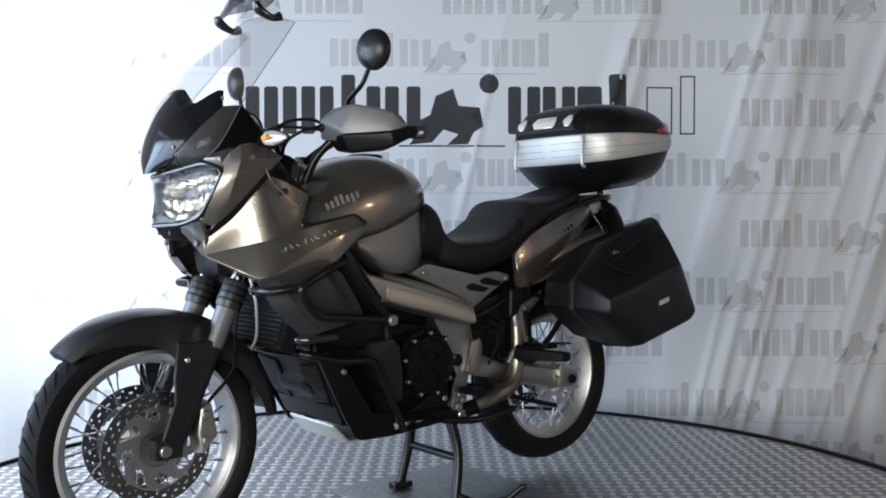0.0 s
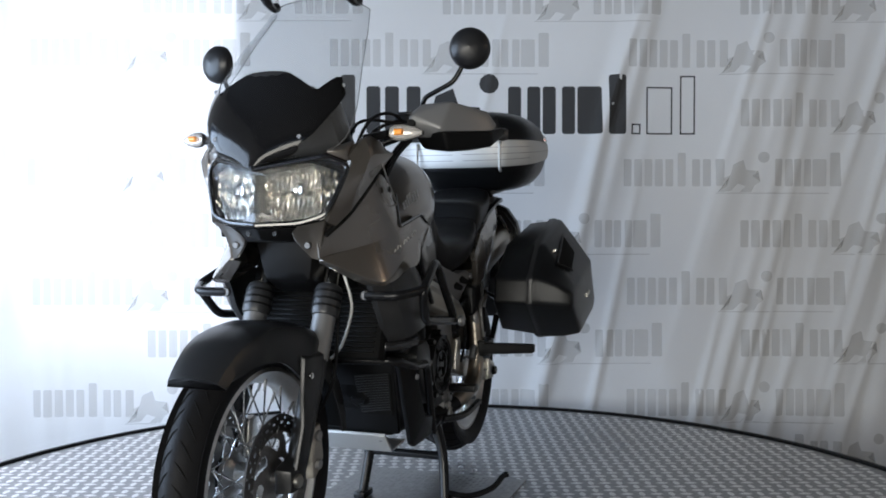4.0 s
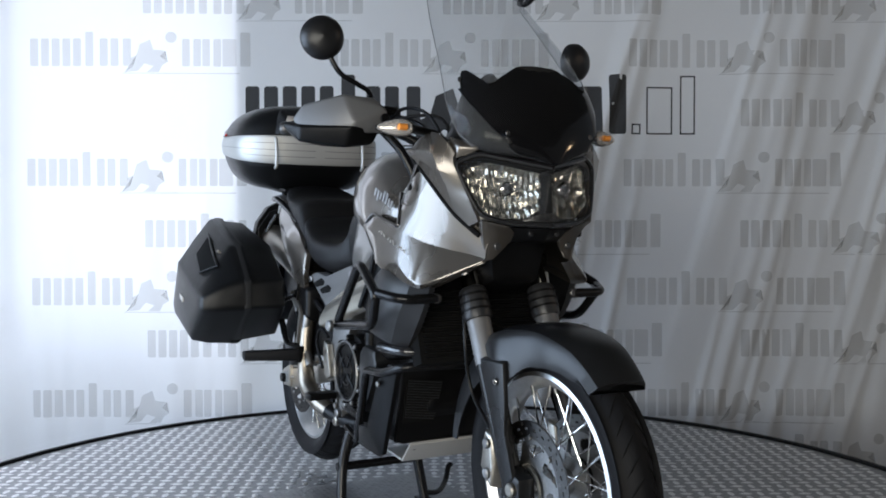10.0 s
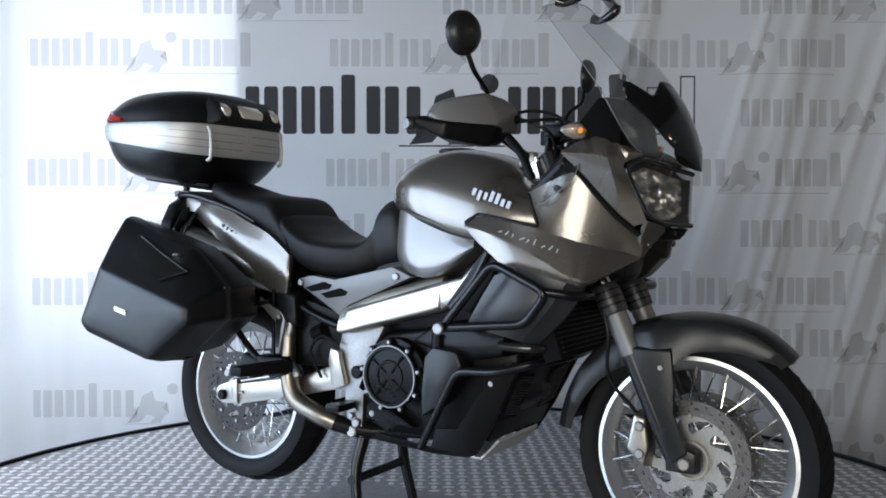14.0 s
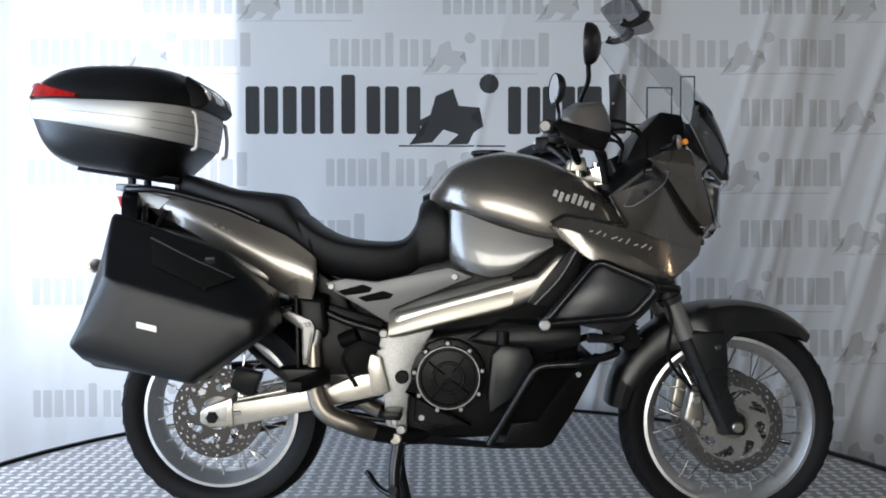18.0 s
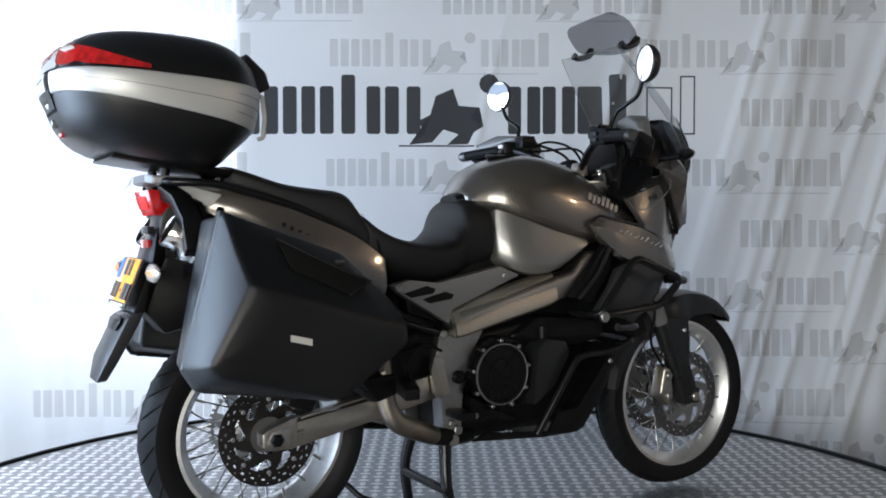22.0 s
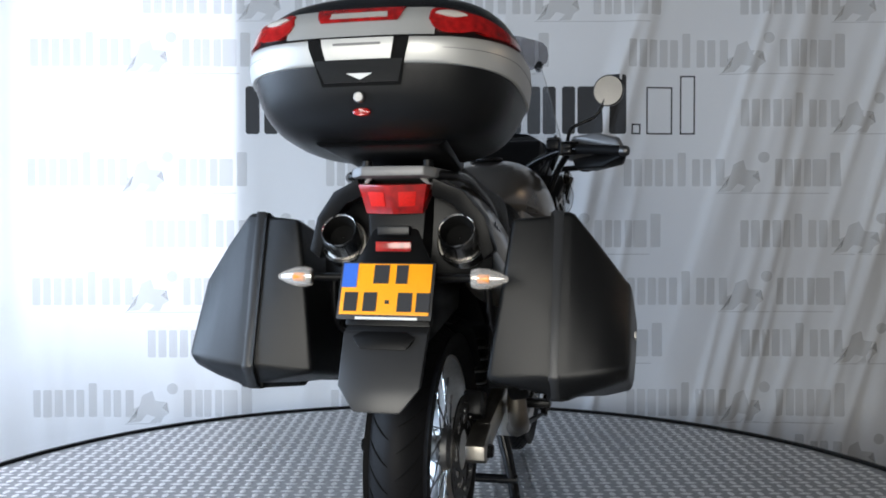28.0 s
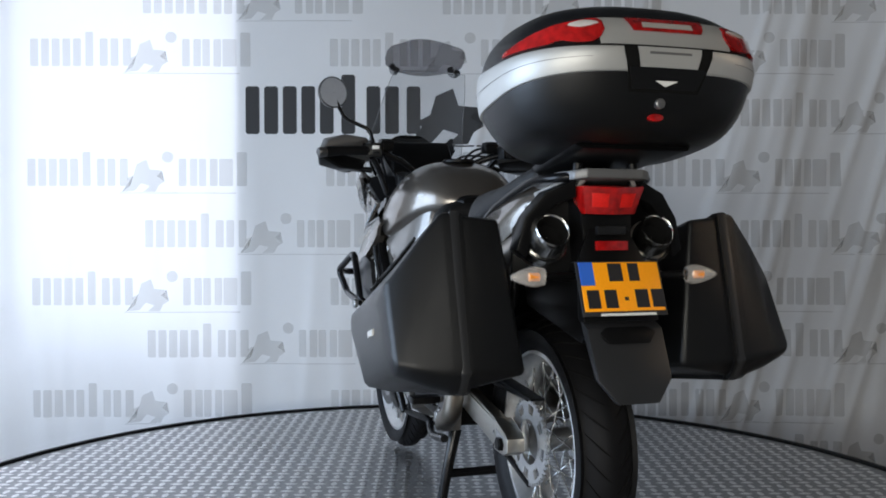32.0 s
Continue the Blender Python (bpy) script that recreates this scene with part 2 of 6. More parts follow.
def lathe(profile, cx, cz, n=64, cap=False):
    """Turned about an axis along y through (cx, cz); the profile gives radius and y."""
    rs = [[(cx + r * math.cos(a), y, cz + r * math.sin(a)) for a in [2 * math.pi * i / n for i in range(n)]] for r, y in profile]
    return rings(rs, cap)


def disc(cx, y, cz, r, h, n=24):
    """A short cylinder along y with softened rims."""
    w = min(0.3 * h, 0.2 * r)
    return lathe([(r - w, y - h / 2), (r, y - h / 2 + w), (r, y + h / 2 - w), (r - w, y + h / 2)], cx, cz, n, True)


def rod(a, b, r, n=8):
    return tube([a, b], r, n, 1)


def moved(bm, m):
    bmesh.ops.transform(bm, matrix=m, verts=bm.verts)
    return bm


def bent(pts, r):
    """A line of straight runs with rounded corners."""
    out = [Vector(pts[0])]
    for a, b, c in zip(pts, pts[1:], pts[2:]):
        a, b, c = Vector(a), Vector(b), Vector(c)
        p, q = b + (a - b).normalized() * min(r, (a - b).length * 0.45), b + (c - b).normalized() * min(r, (c - b).length * 0.45)
        out += [p.lerp(b, u).lerp(b.lerp(q, u), u) for u in (0, 0.2, 0.4, 0.6, 0.8, 1.0)]
    return out + [Vector(pts[-1])]


# ---- the hall ----
def wall(name, x0, x1, y0, y1, z0, z1, material, label, kind="structure"):
    return tagged(part(name, box(x0, x1, y0, y1, z0, z1, 0.0), material, None), label, name.split("_")[0], "", kind)


FLOOR_Z = -0.42
wall("floor", -4.2, 4.2, -6.0, 2.95, FLOOR_Z - 0.1, FLOOR_Z, CONC, "grey concrete hall floor around the round stage")
wall("ceiling", -4.2, 4.2, -6.0, 2.95, 3.1, 3.2, CEIL, "plain grey painted ceiling of the hall")
# back wall with a tall window behind the banner
WX0, WX1, WZ0 = -2.75, -1.08, 0.30
for nm, x0, x1, z0, z1 in (("wall_back_left", -4.2, WX0, FLOOR_Z, 3.1), ("wall_back", WX1, 4.2, FLOOR_Z, 3.1),
                           ("wall_back_sill", WX0, WX1, FLOOR_Z, WZ0), ("wall_back_head", WX0, WX1, 2.75, 3.1)):
    wall(nm, x0, x1, 2.17 if nm != "wall_back_sill" else 2.45, 2.25 if nm != "wall_back_sill" else 2.48, z0, z1, WALL, "light painted wall behind the banner")
# Out of view; its mid grey is there to bounce light onto the right.
wall("wall_right", 4.0, 4.15, -6.0, 2.17, FLOOR_Z, 3.1, BOUNCEWALL, "unseen side wall, its grey chosen to bounce light back")
for nm, y0, y1, z0, z1 in (("wall_left", -6.0, -2.6, FLOOR_Z, 3.1), ("wall_left_back", 0.8, 2.17, FLOOR_Z, 3.1),
                           ("wall_left_sill", -2.6, 0.8, FLOOR_Z, 0.02), ("wall_left_head", -2.6, 0.8, 2.25, 3.1)):
    wall(nm, -3.3, -3.15, y0, y1, z0, z1, WALL, "light painted side wall with a wide window")
for nm, x0, x1, z0, z1 in (("wall_front_left", -3.15, -3.05, FLOOR_Z, 3.1), ("wall_front", 0.65, 4.0, FLOOR_Z, 3.1),
                           ("wall_front_head", -3.05, 0.65, 2.6, 3.1), ("wall_front_sill", -3.05, 0.65, FLOOR_Z, 0.3)):
    wall(nm, x0, x1, -5.35, -5.2, z0, z1, DARKWALL, "dark painted wall behind the viewer")

FRAME = new("window_1")
tagged(FRAME, "tall window behind the banner, its frame close to the cloth", "window", "", "structure")
for x0, x1, z0, z1 in ((-1.09, -0.99, -0.41, 2.8), (-2.85, -2.75, -0.41, 2.8), (-2.36, -2.33, 0.30, 2.75)):
    part("window_frame", box(x0, x1, 2.122, 2.168, z0, z1, 0.003), WALL, FRAME)

# ---- the stage ----
STAGE_R = 1.80


def stage():
    ob = new("round_stage")
    tagged(ob, "round stage of tread-plate aluminium with a black rim", "stage", "", "structure")
    n = 160
    top = [[(r * math.cos(a), r * math.sin(a), z) for a in [2 * math.pi * i / n for i in range(n)]] for r, z in ((STAGE_R, -0.08), (STAGE_R, 0.0))]
    part("stage_top", rings(top), TREAD, ob)
    rim = [[(r * math.cos(a), r * math.sin(a), z) for a in [2 * math.pi * i / n for i in range(n)]]
           for r, z in ((STAGE_R + 0.002, -0.4), (STAGE_R + 0.03, -0.4), (STAGE_R + 0.03, 0.004), (STAGE_R + 0.022, 0.012), (STAGE_R + 0.008, 0.012), (STAGE_R + 0.002, 0.004))]
    part("rim", rings(rim, False), BLACKPL, ob, "black rubber rim strip")
    return ob


BAR_FACES = ((0, 1, 8), (1, 2, 9, 8), (2, 3, 10, 9), (3, 4, 10), (4, 5, 10), (5, 6, 11, 10), (6, 7, 8, 11), (7, 0, 8), (8, 9, 10, 11))


def tread(name, material, parent, px, py, ln, wd, h, inside, z, label, single=None):
    """Raised lens-shaped bars, every second one turned across; those in the stretch given by single are parts of their own."""
    outline = ((-ln, 0, 0), (-ln * 0.5, -wd * 0.8, 0), (0, -wd, 0), (ln * 0.5, -wd * 0.8, 0), (ln, 0, 0), (ln * 0.5, wd * 0.8, 0), (0, wd, 0), (-ln * 0.5, wd * 0.8, 0),
               (-ln * 0.45, 0, h), (0, -wd * 0.45, h), (ln * 0.45, 0, h), (0, wd * 0.45, h))
    one = bpy.data.meshes.new("tread_bar")
    one.from_pydata(outline, [], BAR_FACES)
    one.shade_smooth()
    one.materials.append(material)
    vs, fs = [], []
    nx, ny = int(2.2 / px), int(2.2 / py)
    for i in range(-nx, nx + 1):
        for j in range(-ny, ny + 1):
            x, y = i * px, j * py
            if not inside(x, y):
                continue
            t = 1.5708 * ((i + j) % 2)
            if single and single(x, y):
                ob = new("tread_bar", one)
                ob.parent = parent
                ob.matrix_basis = pose(x, y, z - 0.0004, 0, 0, math.degrees(t))
                continue
            c, s = math.cos(t), math.sin(t)
            b = len(vs)
            vs += [(x + c * u - s * v, y + s * u + c * v, z + w - 0.0004) for u, v, w in outline]
            fs += [tuple(b + k for k in q) for q in BAR_FACES]
    me = bpy.data.meshes.new(name)
    me.from_pydata(vs, [], fs)
    me.shade_smooth()
    me.materials.append(material)
    ob = new(name, me)
    ob.parent = parent
    return tagged(ob, label, "", "", "stuff")


STAGE = stage()
tread("tread_bars", TREADBAR, STAGE, 0.052, 0.046, 0.0265, 0.0125, 0.0034, lambda x, y: x * x + y * y < 1.77 ** 2 and y > -1.75, 0.0, "raised bars of the tread plate",
      lambda x, y: 0.12 < y < 0.49 and abs(x) < 0.97)

TURN = new("turning_plate")
tagged(TURN, "worn square tread-plate sheet that turns under the motorcycle", "turning plate", "", "structure")
PX0, PX1, PY0, PY1 = -0.47, 0.12, -0.30 + AXIS_OFF, 0.33 + AXIS_OFF
part("plate_sheet", box(PX0, PX1, PY0, PY1, 0.003, 0.009, 0.001), TREAD2, TURN)
tread("tread_bars", TREAD2, TURN, 0.021, 0.019, 0.0095, 0.0035, 0.0015,
      lambda x, y: PX0 + 0.015 < x < PX1 - 0.015 and PY0 + 0.015 < y < PY1 - 0.015, 0.009, "fine raised bars of the turning plate")


# ---- the banner ----
BANNER_Y = 2.10


CREASES = [(random.uniform(-0.1, 2.7), random.uniform(0.018, 0.055), random.uniform(0.006, 0.02), random.uniform(0.2, 0.34), random.uniform(-0.4, 2.2), random.uniform(0.5, 1.2)) for _ in range(34)]
CREASES += [(random.uniform(-2.3, 0.2), random.uniform(0.03, 0.08), random.uniform(0.002, 0.006), random.uniform(-0.05, 0.08), random.uniform(-0.4, 1.2), random.uniform(0.4, 1.0)) for _ in range(22)]


def drape(x, z):
    """Depth of the hanging cloth: slanting creases, stronger towards one end, and soft waves."""
    q = min(1.0, max(0.0, (x + 0.2) / 2.2))
    a = 0.0
    for at, wide, deep, lean, zc, zl in CREASES:
        d = (x - lean * z - at) / wide
        if -3 < d < 3:
            a -= 1.5 * deep * math.exp(-d * d) * math.exp(-((z - zc) / zl) ** 2)
    b = 0.007 * math.sin(5.2 * x + 0.6 * z) + 0.012 * q * math.sin(7.3 * (x - 0.25 * z) + 0.8)
    low = max(0.0, 0.35 - z)
    return BANNER_Y + a + b + 0.012 * low * math.sin(24 * x + 2 * math.sin(3 * x)) - 0.05 * max(0.0, abs(x) - 1.9) ** 2


def banner():
    ob = new("banner")
    tagged(ob, "hanging white cloth banner with rows of grey printing", "banner")
    nx, nz, x0, x1, z0, z1 = 330, 90, -2.40, 3.3, -0.41, 2.75
    vs = [(x0 + (x1 - x0) * i / nx, 0, z0 + (z1 - z0) * j / nz) for j in range(nz + 1) for i in range(nx + 1)]
    vs = [(x, drape(x, z), z) for x, _, z in vs]
    fs = [(j * (nx + 1) + i, j * (nx + 1) + i + 1, (j + 1) * (nx + 1) + i + 1, (j + 1) * (nx + 1) + i) for j in range(nz) for i in range(nx)]
    me = bpy.data.meshes.new("cloth")
    me.from_pydata(vs, [], fs)
    me.shade_smooth()
    me.materials.append(CLOTH)
    c = new("cloth", me)
    c.parent = ob
    part("hanging_rail", rod((x0 - 0.1, BANNER_Y + 0.03, 2.77), (x1, BANNER_Y + 0.03, 2.77), 0.02), ALU, ob, "metal rail that holds the cloth")
    return ob


def shapes(name, outlines, x, z, w, material, parent, label=""):
    """Flat printed shapes on the cloth: outlines in units of the mark's width, laid on the folds."""
    bm = bmesh.new()
    for o in outlines:
        f = bm.faces.new([bm.verts.new((x + u * w, 0, z + v * w)) for u, v in o])
    bmesh.ops.triangulate(bm, faces=bm.faces)
    for _ in range(4):
        es = [e for e in bm.edges if e.calc_length() > 0.05]
        if not es:
            break
        bmesh.ops.subdivide_edges(bm, edges=es, cuts=1)
        bmesh.ops.triangulate(bm, faces=bm.faces)
    for v in bm.verts:
        v.co.y = drape(v.co.x, v.co.z) - 0.004
    me = bpy.data.meshes.new(name)
    bm.to_mesh(me)
    bm.free()
    me.materials.append(material)
    ob = new(name, me)
    ob.parent = parent
    ob.visible_shadow = False
    if label:
        ob["label"] = label
    return ob


def print_mark(outlines, x, z, w, material):
    for o in outlines:
        shapes("printed_bar" if len(o) == 8 else "printed_blot", [o], x, z, w, material, BANNER)


def slab(u0, u1, v0, v1, r=0.005):
    return [(u0 + r, v0), (u1 - r, v0), (u1, v0 + r), (u1, v1 - r), (u1 - r, v1), (u0 + r, v1), (u0, v1 - r), (u0, v0 + r)]


def marks():
    """The printed mark as plain upright bars and one blot, in units of its width."""
    out, u = [], 0.0
    for wd, hi, kind in ((0.135, 0.125, 3), (0.085, 0.125, 2), (0.062, 0.155, 1), (0.085, 0.125, 2), (0.062, 0.125, 1)):
        if kind == 1:
            out.append(slab(u + 0.008, u + wd * 0.72, 0, hi))
        else:
            g = 0.012
            b = (wd - g * (kind - 1)) / kind
            for k in range(kind):
                out.append(slab(u + k * (b + g), u + k * (b + g) + b, 0.0, hi))
        u += wd + 0.012
    out.append([(0.43, -0.028), (0.49, -0.022), (0.52, 0.012), (0.56, 0.0), (0.53, -0.028), (0.585, -0.026), (0.60, 0.005), (0.625, 0.02), (0.59, 0.045), (0.615, 0.07), (0.56, 0.075), (0.545, 0.12), (0.50, 0.10), (0.485, 0.05), (0.455, 0.035), (0.47, 0.0)])
    out.append([(0.64 + 0.026 * math.cos(a), 0.132 + 0.026 * math.sin(a)) for a in [math.pi * i / 6 for i in range(12)]])
    u = 0.69
    for wd, hi, kind in ((0.085, 0.125, 2), (0.085, 0.125, 2), (0.075, 0.125, 1), (0.055, 0.155, 1)):
        if kind == 1:
            out.append(slab(u, u + wd * 0.85, 0, hi))
        else:
            for k in (0, 1):
                b = (wd - 0.016) / 2
                out.append(slab(u + k * (b + 0.016), u + k * (b + 0.016) + b, 0, hi))
        u += wd + 0.006
    return out


def tail_marks():
    """Outlined bars after the large mark: each a thin frame."""
    out = []
    t = 0.004
    for u0, u1, v1 in ((1.015, 1.04, 0.028), (1.055, 1.125, 0.125), (1.145, 1.185, 0.155)):
        out += [slab(u0, u0 + t, 0, v1, 0), slab(u1 - t, u1, 0, v1, 0), slab(u0 + t, u1 - t, 0, t, 0), slab(u0 + t, u1 - t, v1 - t, v1, 0)]
    return out


BANNER = banner()
MARKS = marks()
UNDER = [slab(0.42, 0.95, -0.034, -0.030, 0)]
print_mark(MARKS, -1.035, 1.447, 2.09, PRINTK)
print_mark(tail_marks(), -1.035, 1.447, 2.09, PRINTK)
shapes("printed_line", [slab(0.40, 0.68, -0.033, -0.029, 0)], -1.035, 1.447, 2.10, PRINTK, BANNER)
ROWS = ((28, 290), (120, 92), (225, -235), (330, 85), (438, 292), (540, 92), (632, 295), (738, 92), (830, 295))
PPM, MIDX, TOPZ = 1616.5 / 5.04, 784 + 0.0098 * 1616.5, 0.93 + 5.04 * (441 - 36.8) / 1616.5
for row, first in ROWS:
    for k in range(-1, 5):
        px = first + 525 * k
        x, z = (px - MIDX) / PPM, TOPZ - row / PPM
        if -2.35 < x < 2.6 and not (row == 225 and -1.7 < x < 1.3):
            print_mark(MARKS + UNDER, x, z, 385 / PPM, PRINT)

# ---- lamp housing and window frames of the hall ----
WL = tagged(new("wall_lamp"), "small warm wall lamp in a plain housing", "wall lamp", "", "structure")
part("housing", box(3.74, 4.0, -1.45, -1.15, 2.08, 2.36, 0.006), WALL, WL)
WIN2 = tagged(new("window_2"), "wide side window with white frame bars", "window", "", "structure")
for y in (-2.57, -1.45, -0.35, 0.77):
    part("window_frame", box(-3.24, -3.18, y - 0.025, y + 0.025, 0.02, 2.25, 0.004), WALL, WIN2)
WIN3 = tagged(new("window_3"), "window in the dark wall behind the viewer", "window", "", "structure")
for x in (-3.02, -1.2, 0.62):
    part("window_frame", box(x - 0.025, x + 0.025, -5.3, -5.24, 0.3, 2.6, 0.004), WALL, WIN3)


# ---- the motorcycle ----
BIKE = new("motorcycle")
tagged(BIKE, "bronze-grey touring motorcycle with black luggage on its centre stand", "motorcycle")
FX, FZ, FR = 0.896, 0.346, 0.328
RX, RZ, RR = -0.640, 0.379, 0.318
BOTH = (1, -1)


def bolt(x, y, z, r, parent, material=None, axis="y"):
    bm = disc(0, 0, 0, r, r * 0.9, 14)
    if axis == "x":
        moved(bm, Matrix.Rotation(radians(90), 4, "Z"))
    moved(bm, Matrix.Translation((x, y, z)))
    return part("bolt", bm, material or ALUD, parent)


def pierced(cx, y, cz, r0, r1, nr, nt, gone, thick):
    """A flat ring with openings: the cells of a polar grid for which gone() is true are left out."""
    bm = bmesh.new()
    vs = [[bm.verts.new((cx + (r0 + (r1 - r0) * i / nr) * math.cos(2 * math.pi * j / nt), y, cz + (r0 + (r1 - r0) * i / nr) * math.sin(2 * math.pi * j / nt))) for j in range(nt)] for i in range(nr + 1)]
    for i in range(nr):
        for j in range(nt):
            if not gone(i, j):
                bm.faces.new((vs[i][j], vs[i][(j + 1) % nt], vs[i + 1][(j + 1) % nt], vs[i + 1][j]))
    g = bmesh.ops.extrude_face_region(bm, geom=bm.faces[:])
    for e in g["geom"]:
        if isinstance(e, bmesh.types.BMVert):
            e.co.y += thick
    return bm


def wheel(name, cx, cz, r, w, rim_r, discs, label, cuts=30, reach=4, deep=1.0, face=None):
    hub = part(name, lathe([(0.02, -0.06), (0.05, -0.06), (0.055, -0.045), (0.032, -0.03), (0.03, 0.03), (0.055, 0.045), (0.05, 0.06), (0.02, 0.06)], cx, cz, 40, True), ALUD, BIKE, label)
    h = w / 2
    tyre = [(rim_r + 0.004, -h * 0.72), (rim_r + 0.016, -h * 0.86), (rim_r + (r - rim_r) * 0.42, -h), (rim_r + (r - rim_r) * 0.68, -h * 0.97), (r - 0.035, -h * 0.82), (r - 0.016, -h * 0.56), (r - 0.004, -h * 0.26), (r, 0)]
    tyre = tyre + [(a, -b) for a, b in tyre[-2::-1]]
    part("tyre", lathe(tyre, cx, cz, 96), RUBBER, hub, "black road tyre with worn tread")
    # slanting tread grooves: matte black tubes on the tread in place of their shade
    groove = None
    for i in range(cuts):
        for s in BOTH:
            a = 2 * math.pi * (i + (0.5 if s < 0 else 0)) / cuts
            if groove is None:
                pts = []
                for u in range(5):
                    u *= reach / 4
                    y = h * (0.12 + 0.17 * u)
                    rr = float(np.interp(y, [0, h * 0.26, h * 0.56, h * 0.82], [r, r - 0.004, r - 0.016, r - 0.035])) + 0.0004
                    b = 0.05 * u + 0.012 * u * u
                    pts.append((rr * math.sin(b * 0.5), y, rr * math.cos(b * 0.5)))
                bm = tube(pts, [0.0012 * deep, 0.003 * deep, 0.0034 * deep, 0.003 * deep, 0.001 * deep], 6, 3)
                groove = part("tread_groove", bm, GROOVE, hub)
                groove.matrix_basis = Matrix.Translation((cx, 0, cz)) @ Matrix.Rotation(a, 4, "Y")
            else:
                share(groove, hub, Matrix.Translation((cx, 0, cz)) @ Matrix.Rotation(a, 4, "Y") @ Matrix.Diagonal((1, s, 1, 1)))
    rw = h * 0.74
    rim = [(rim_r + 0.007, -rw), (rim_r - 0.004, -rw - 0.002), (rim_r - 0.01, -rw + 0.006), (rim_r - 0.014, -rw * 0.7), (rim_r - 0.03, -rw * 0.35), (rim_r - 0.034, 0)]
    rim = rim + [(a, -b) for a, b in rim[-2::-1]] + [(rim_r - 0.0, rw * 0.4), (rim_r - 0.0, -rw * 0.4)]
    part("rim", lathe(rim + [rim[0]], cx, cz, 96), RIMM, hub, "silver aluminium rim")
    spoke = nip = None
    n = 36
    for i in range(n):
        s, lean = (1 if i % 2 else -1), (1 if (i // 2) % 2 else -1)
        a = 2 * math.pi * i / n
        m = Matrix.Translation((cx, 0, cz)) @ Matrix.Rotation(a, 4, "Y") @ Matrix.Diagonal((lean, s, 1, 1))
        if spoke is None:
            spoke = part("spoke", rod((0.045, 0.05, 0.005), (0.0, rw * 0.42, rim_r - 0.028), 0.0021, 6), CHROME, hub)
            nip = part("nipple", rod((0.004, rw * 0.46, rim_r - 0.052), (0.0, rw * 0.42, rim_r - 0.024), 0.0036, 6), ALUD, hub)
            spoke.matrix_basis = nip.matrix_basis = m
        else:
            share(spoke, hub, m), share(nip, hub, m)
    for y, ro, ri in discs:
        nt = 144
        part("brake_disc", pierced(cx, y, cz, ri, ro, 7, nt, lambda i, j: (i == 1 and j % 6 == 0) or (i == 3 and j % 6 in (2, 3)) or (i == 5 and j % 6 == 5), 0.004), face or STEEL, hub, "drilled steel brake disc")
        part("disc_carrier", pierced(cx, y + 0.0005, cz, 0.05, ri + 0.008, 12, 160, lambda i, j: 3 <= i <= 9 and (j + i * 1.6) % 20 < 11 * math.sin(math.pi * (i - 2) / 8.5), 0.003), face or ALUD, hub, "slotted disc carrier")
        for k in range(8):
            a = 2 * math.pi * k / 8
            bolt(cx + ri * math.cos(a), y + math.copysign(0.003, y), cz + ri * math.sin(a), 0.006, hub)
    return hub


FW = wheel("front_wheel", FX, FZ, FR, 0.112, 0.252, ((-0.072, 0.150, 0.112), (0.068, 0.150, 0.112)), "spoked front wheel with twin discs", 46, 3.0, 0.62)
RW = wheel("rear_wheel", RX, RZ, RR, 0.152, 0.228, ((-0.095, 0.135, 0.098),), "spoked rear wheel", 34, 4, 0.8, DISCDARK)
part("axle", rod((FX, -0.118, FZ), (FX, 0.118, FZ), 0.014, 16), ALUD, FW)
part("sensor_ring", pierced(FX, -0.080, FZ, 0.043, 0.052, 2, 96, lambda i, j: i == 1 and j % 2 == 0, 0.003), ALU, FW, "toothed sensor ring")
part("sprocket", pierced(RX, 0.075, RZ, 0.058, 0.114, 7, 88, lambda i, j: (i == 6 and j % 2 == 0) or (2 <= i <= 4 and j % 11 < 5), 0.006), RIMM, RW, "pale toothed chain sprocket")

# ---- fork and mudguard ----
RAKE = Vector((-0.44, 0, 1.0)).normalized()


def along(d, y=0.0, off=0.0):
    """A point on the fork's line, d metres above the axle, set off forward."""
    return Vector((FX - 0.03 + off, y, FZ)) + RAKE * d


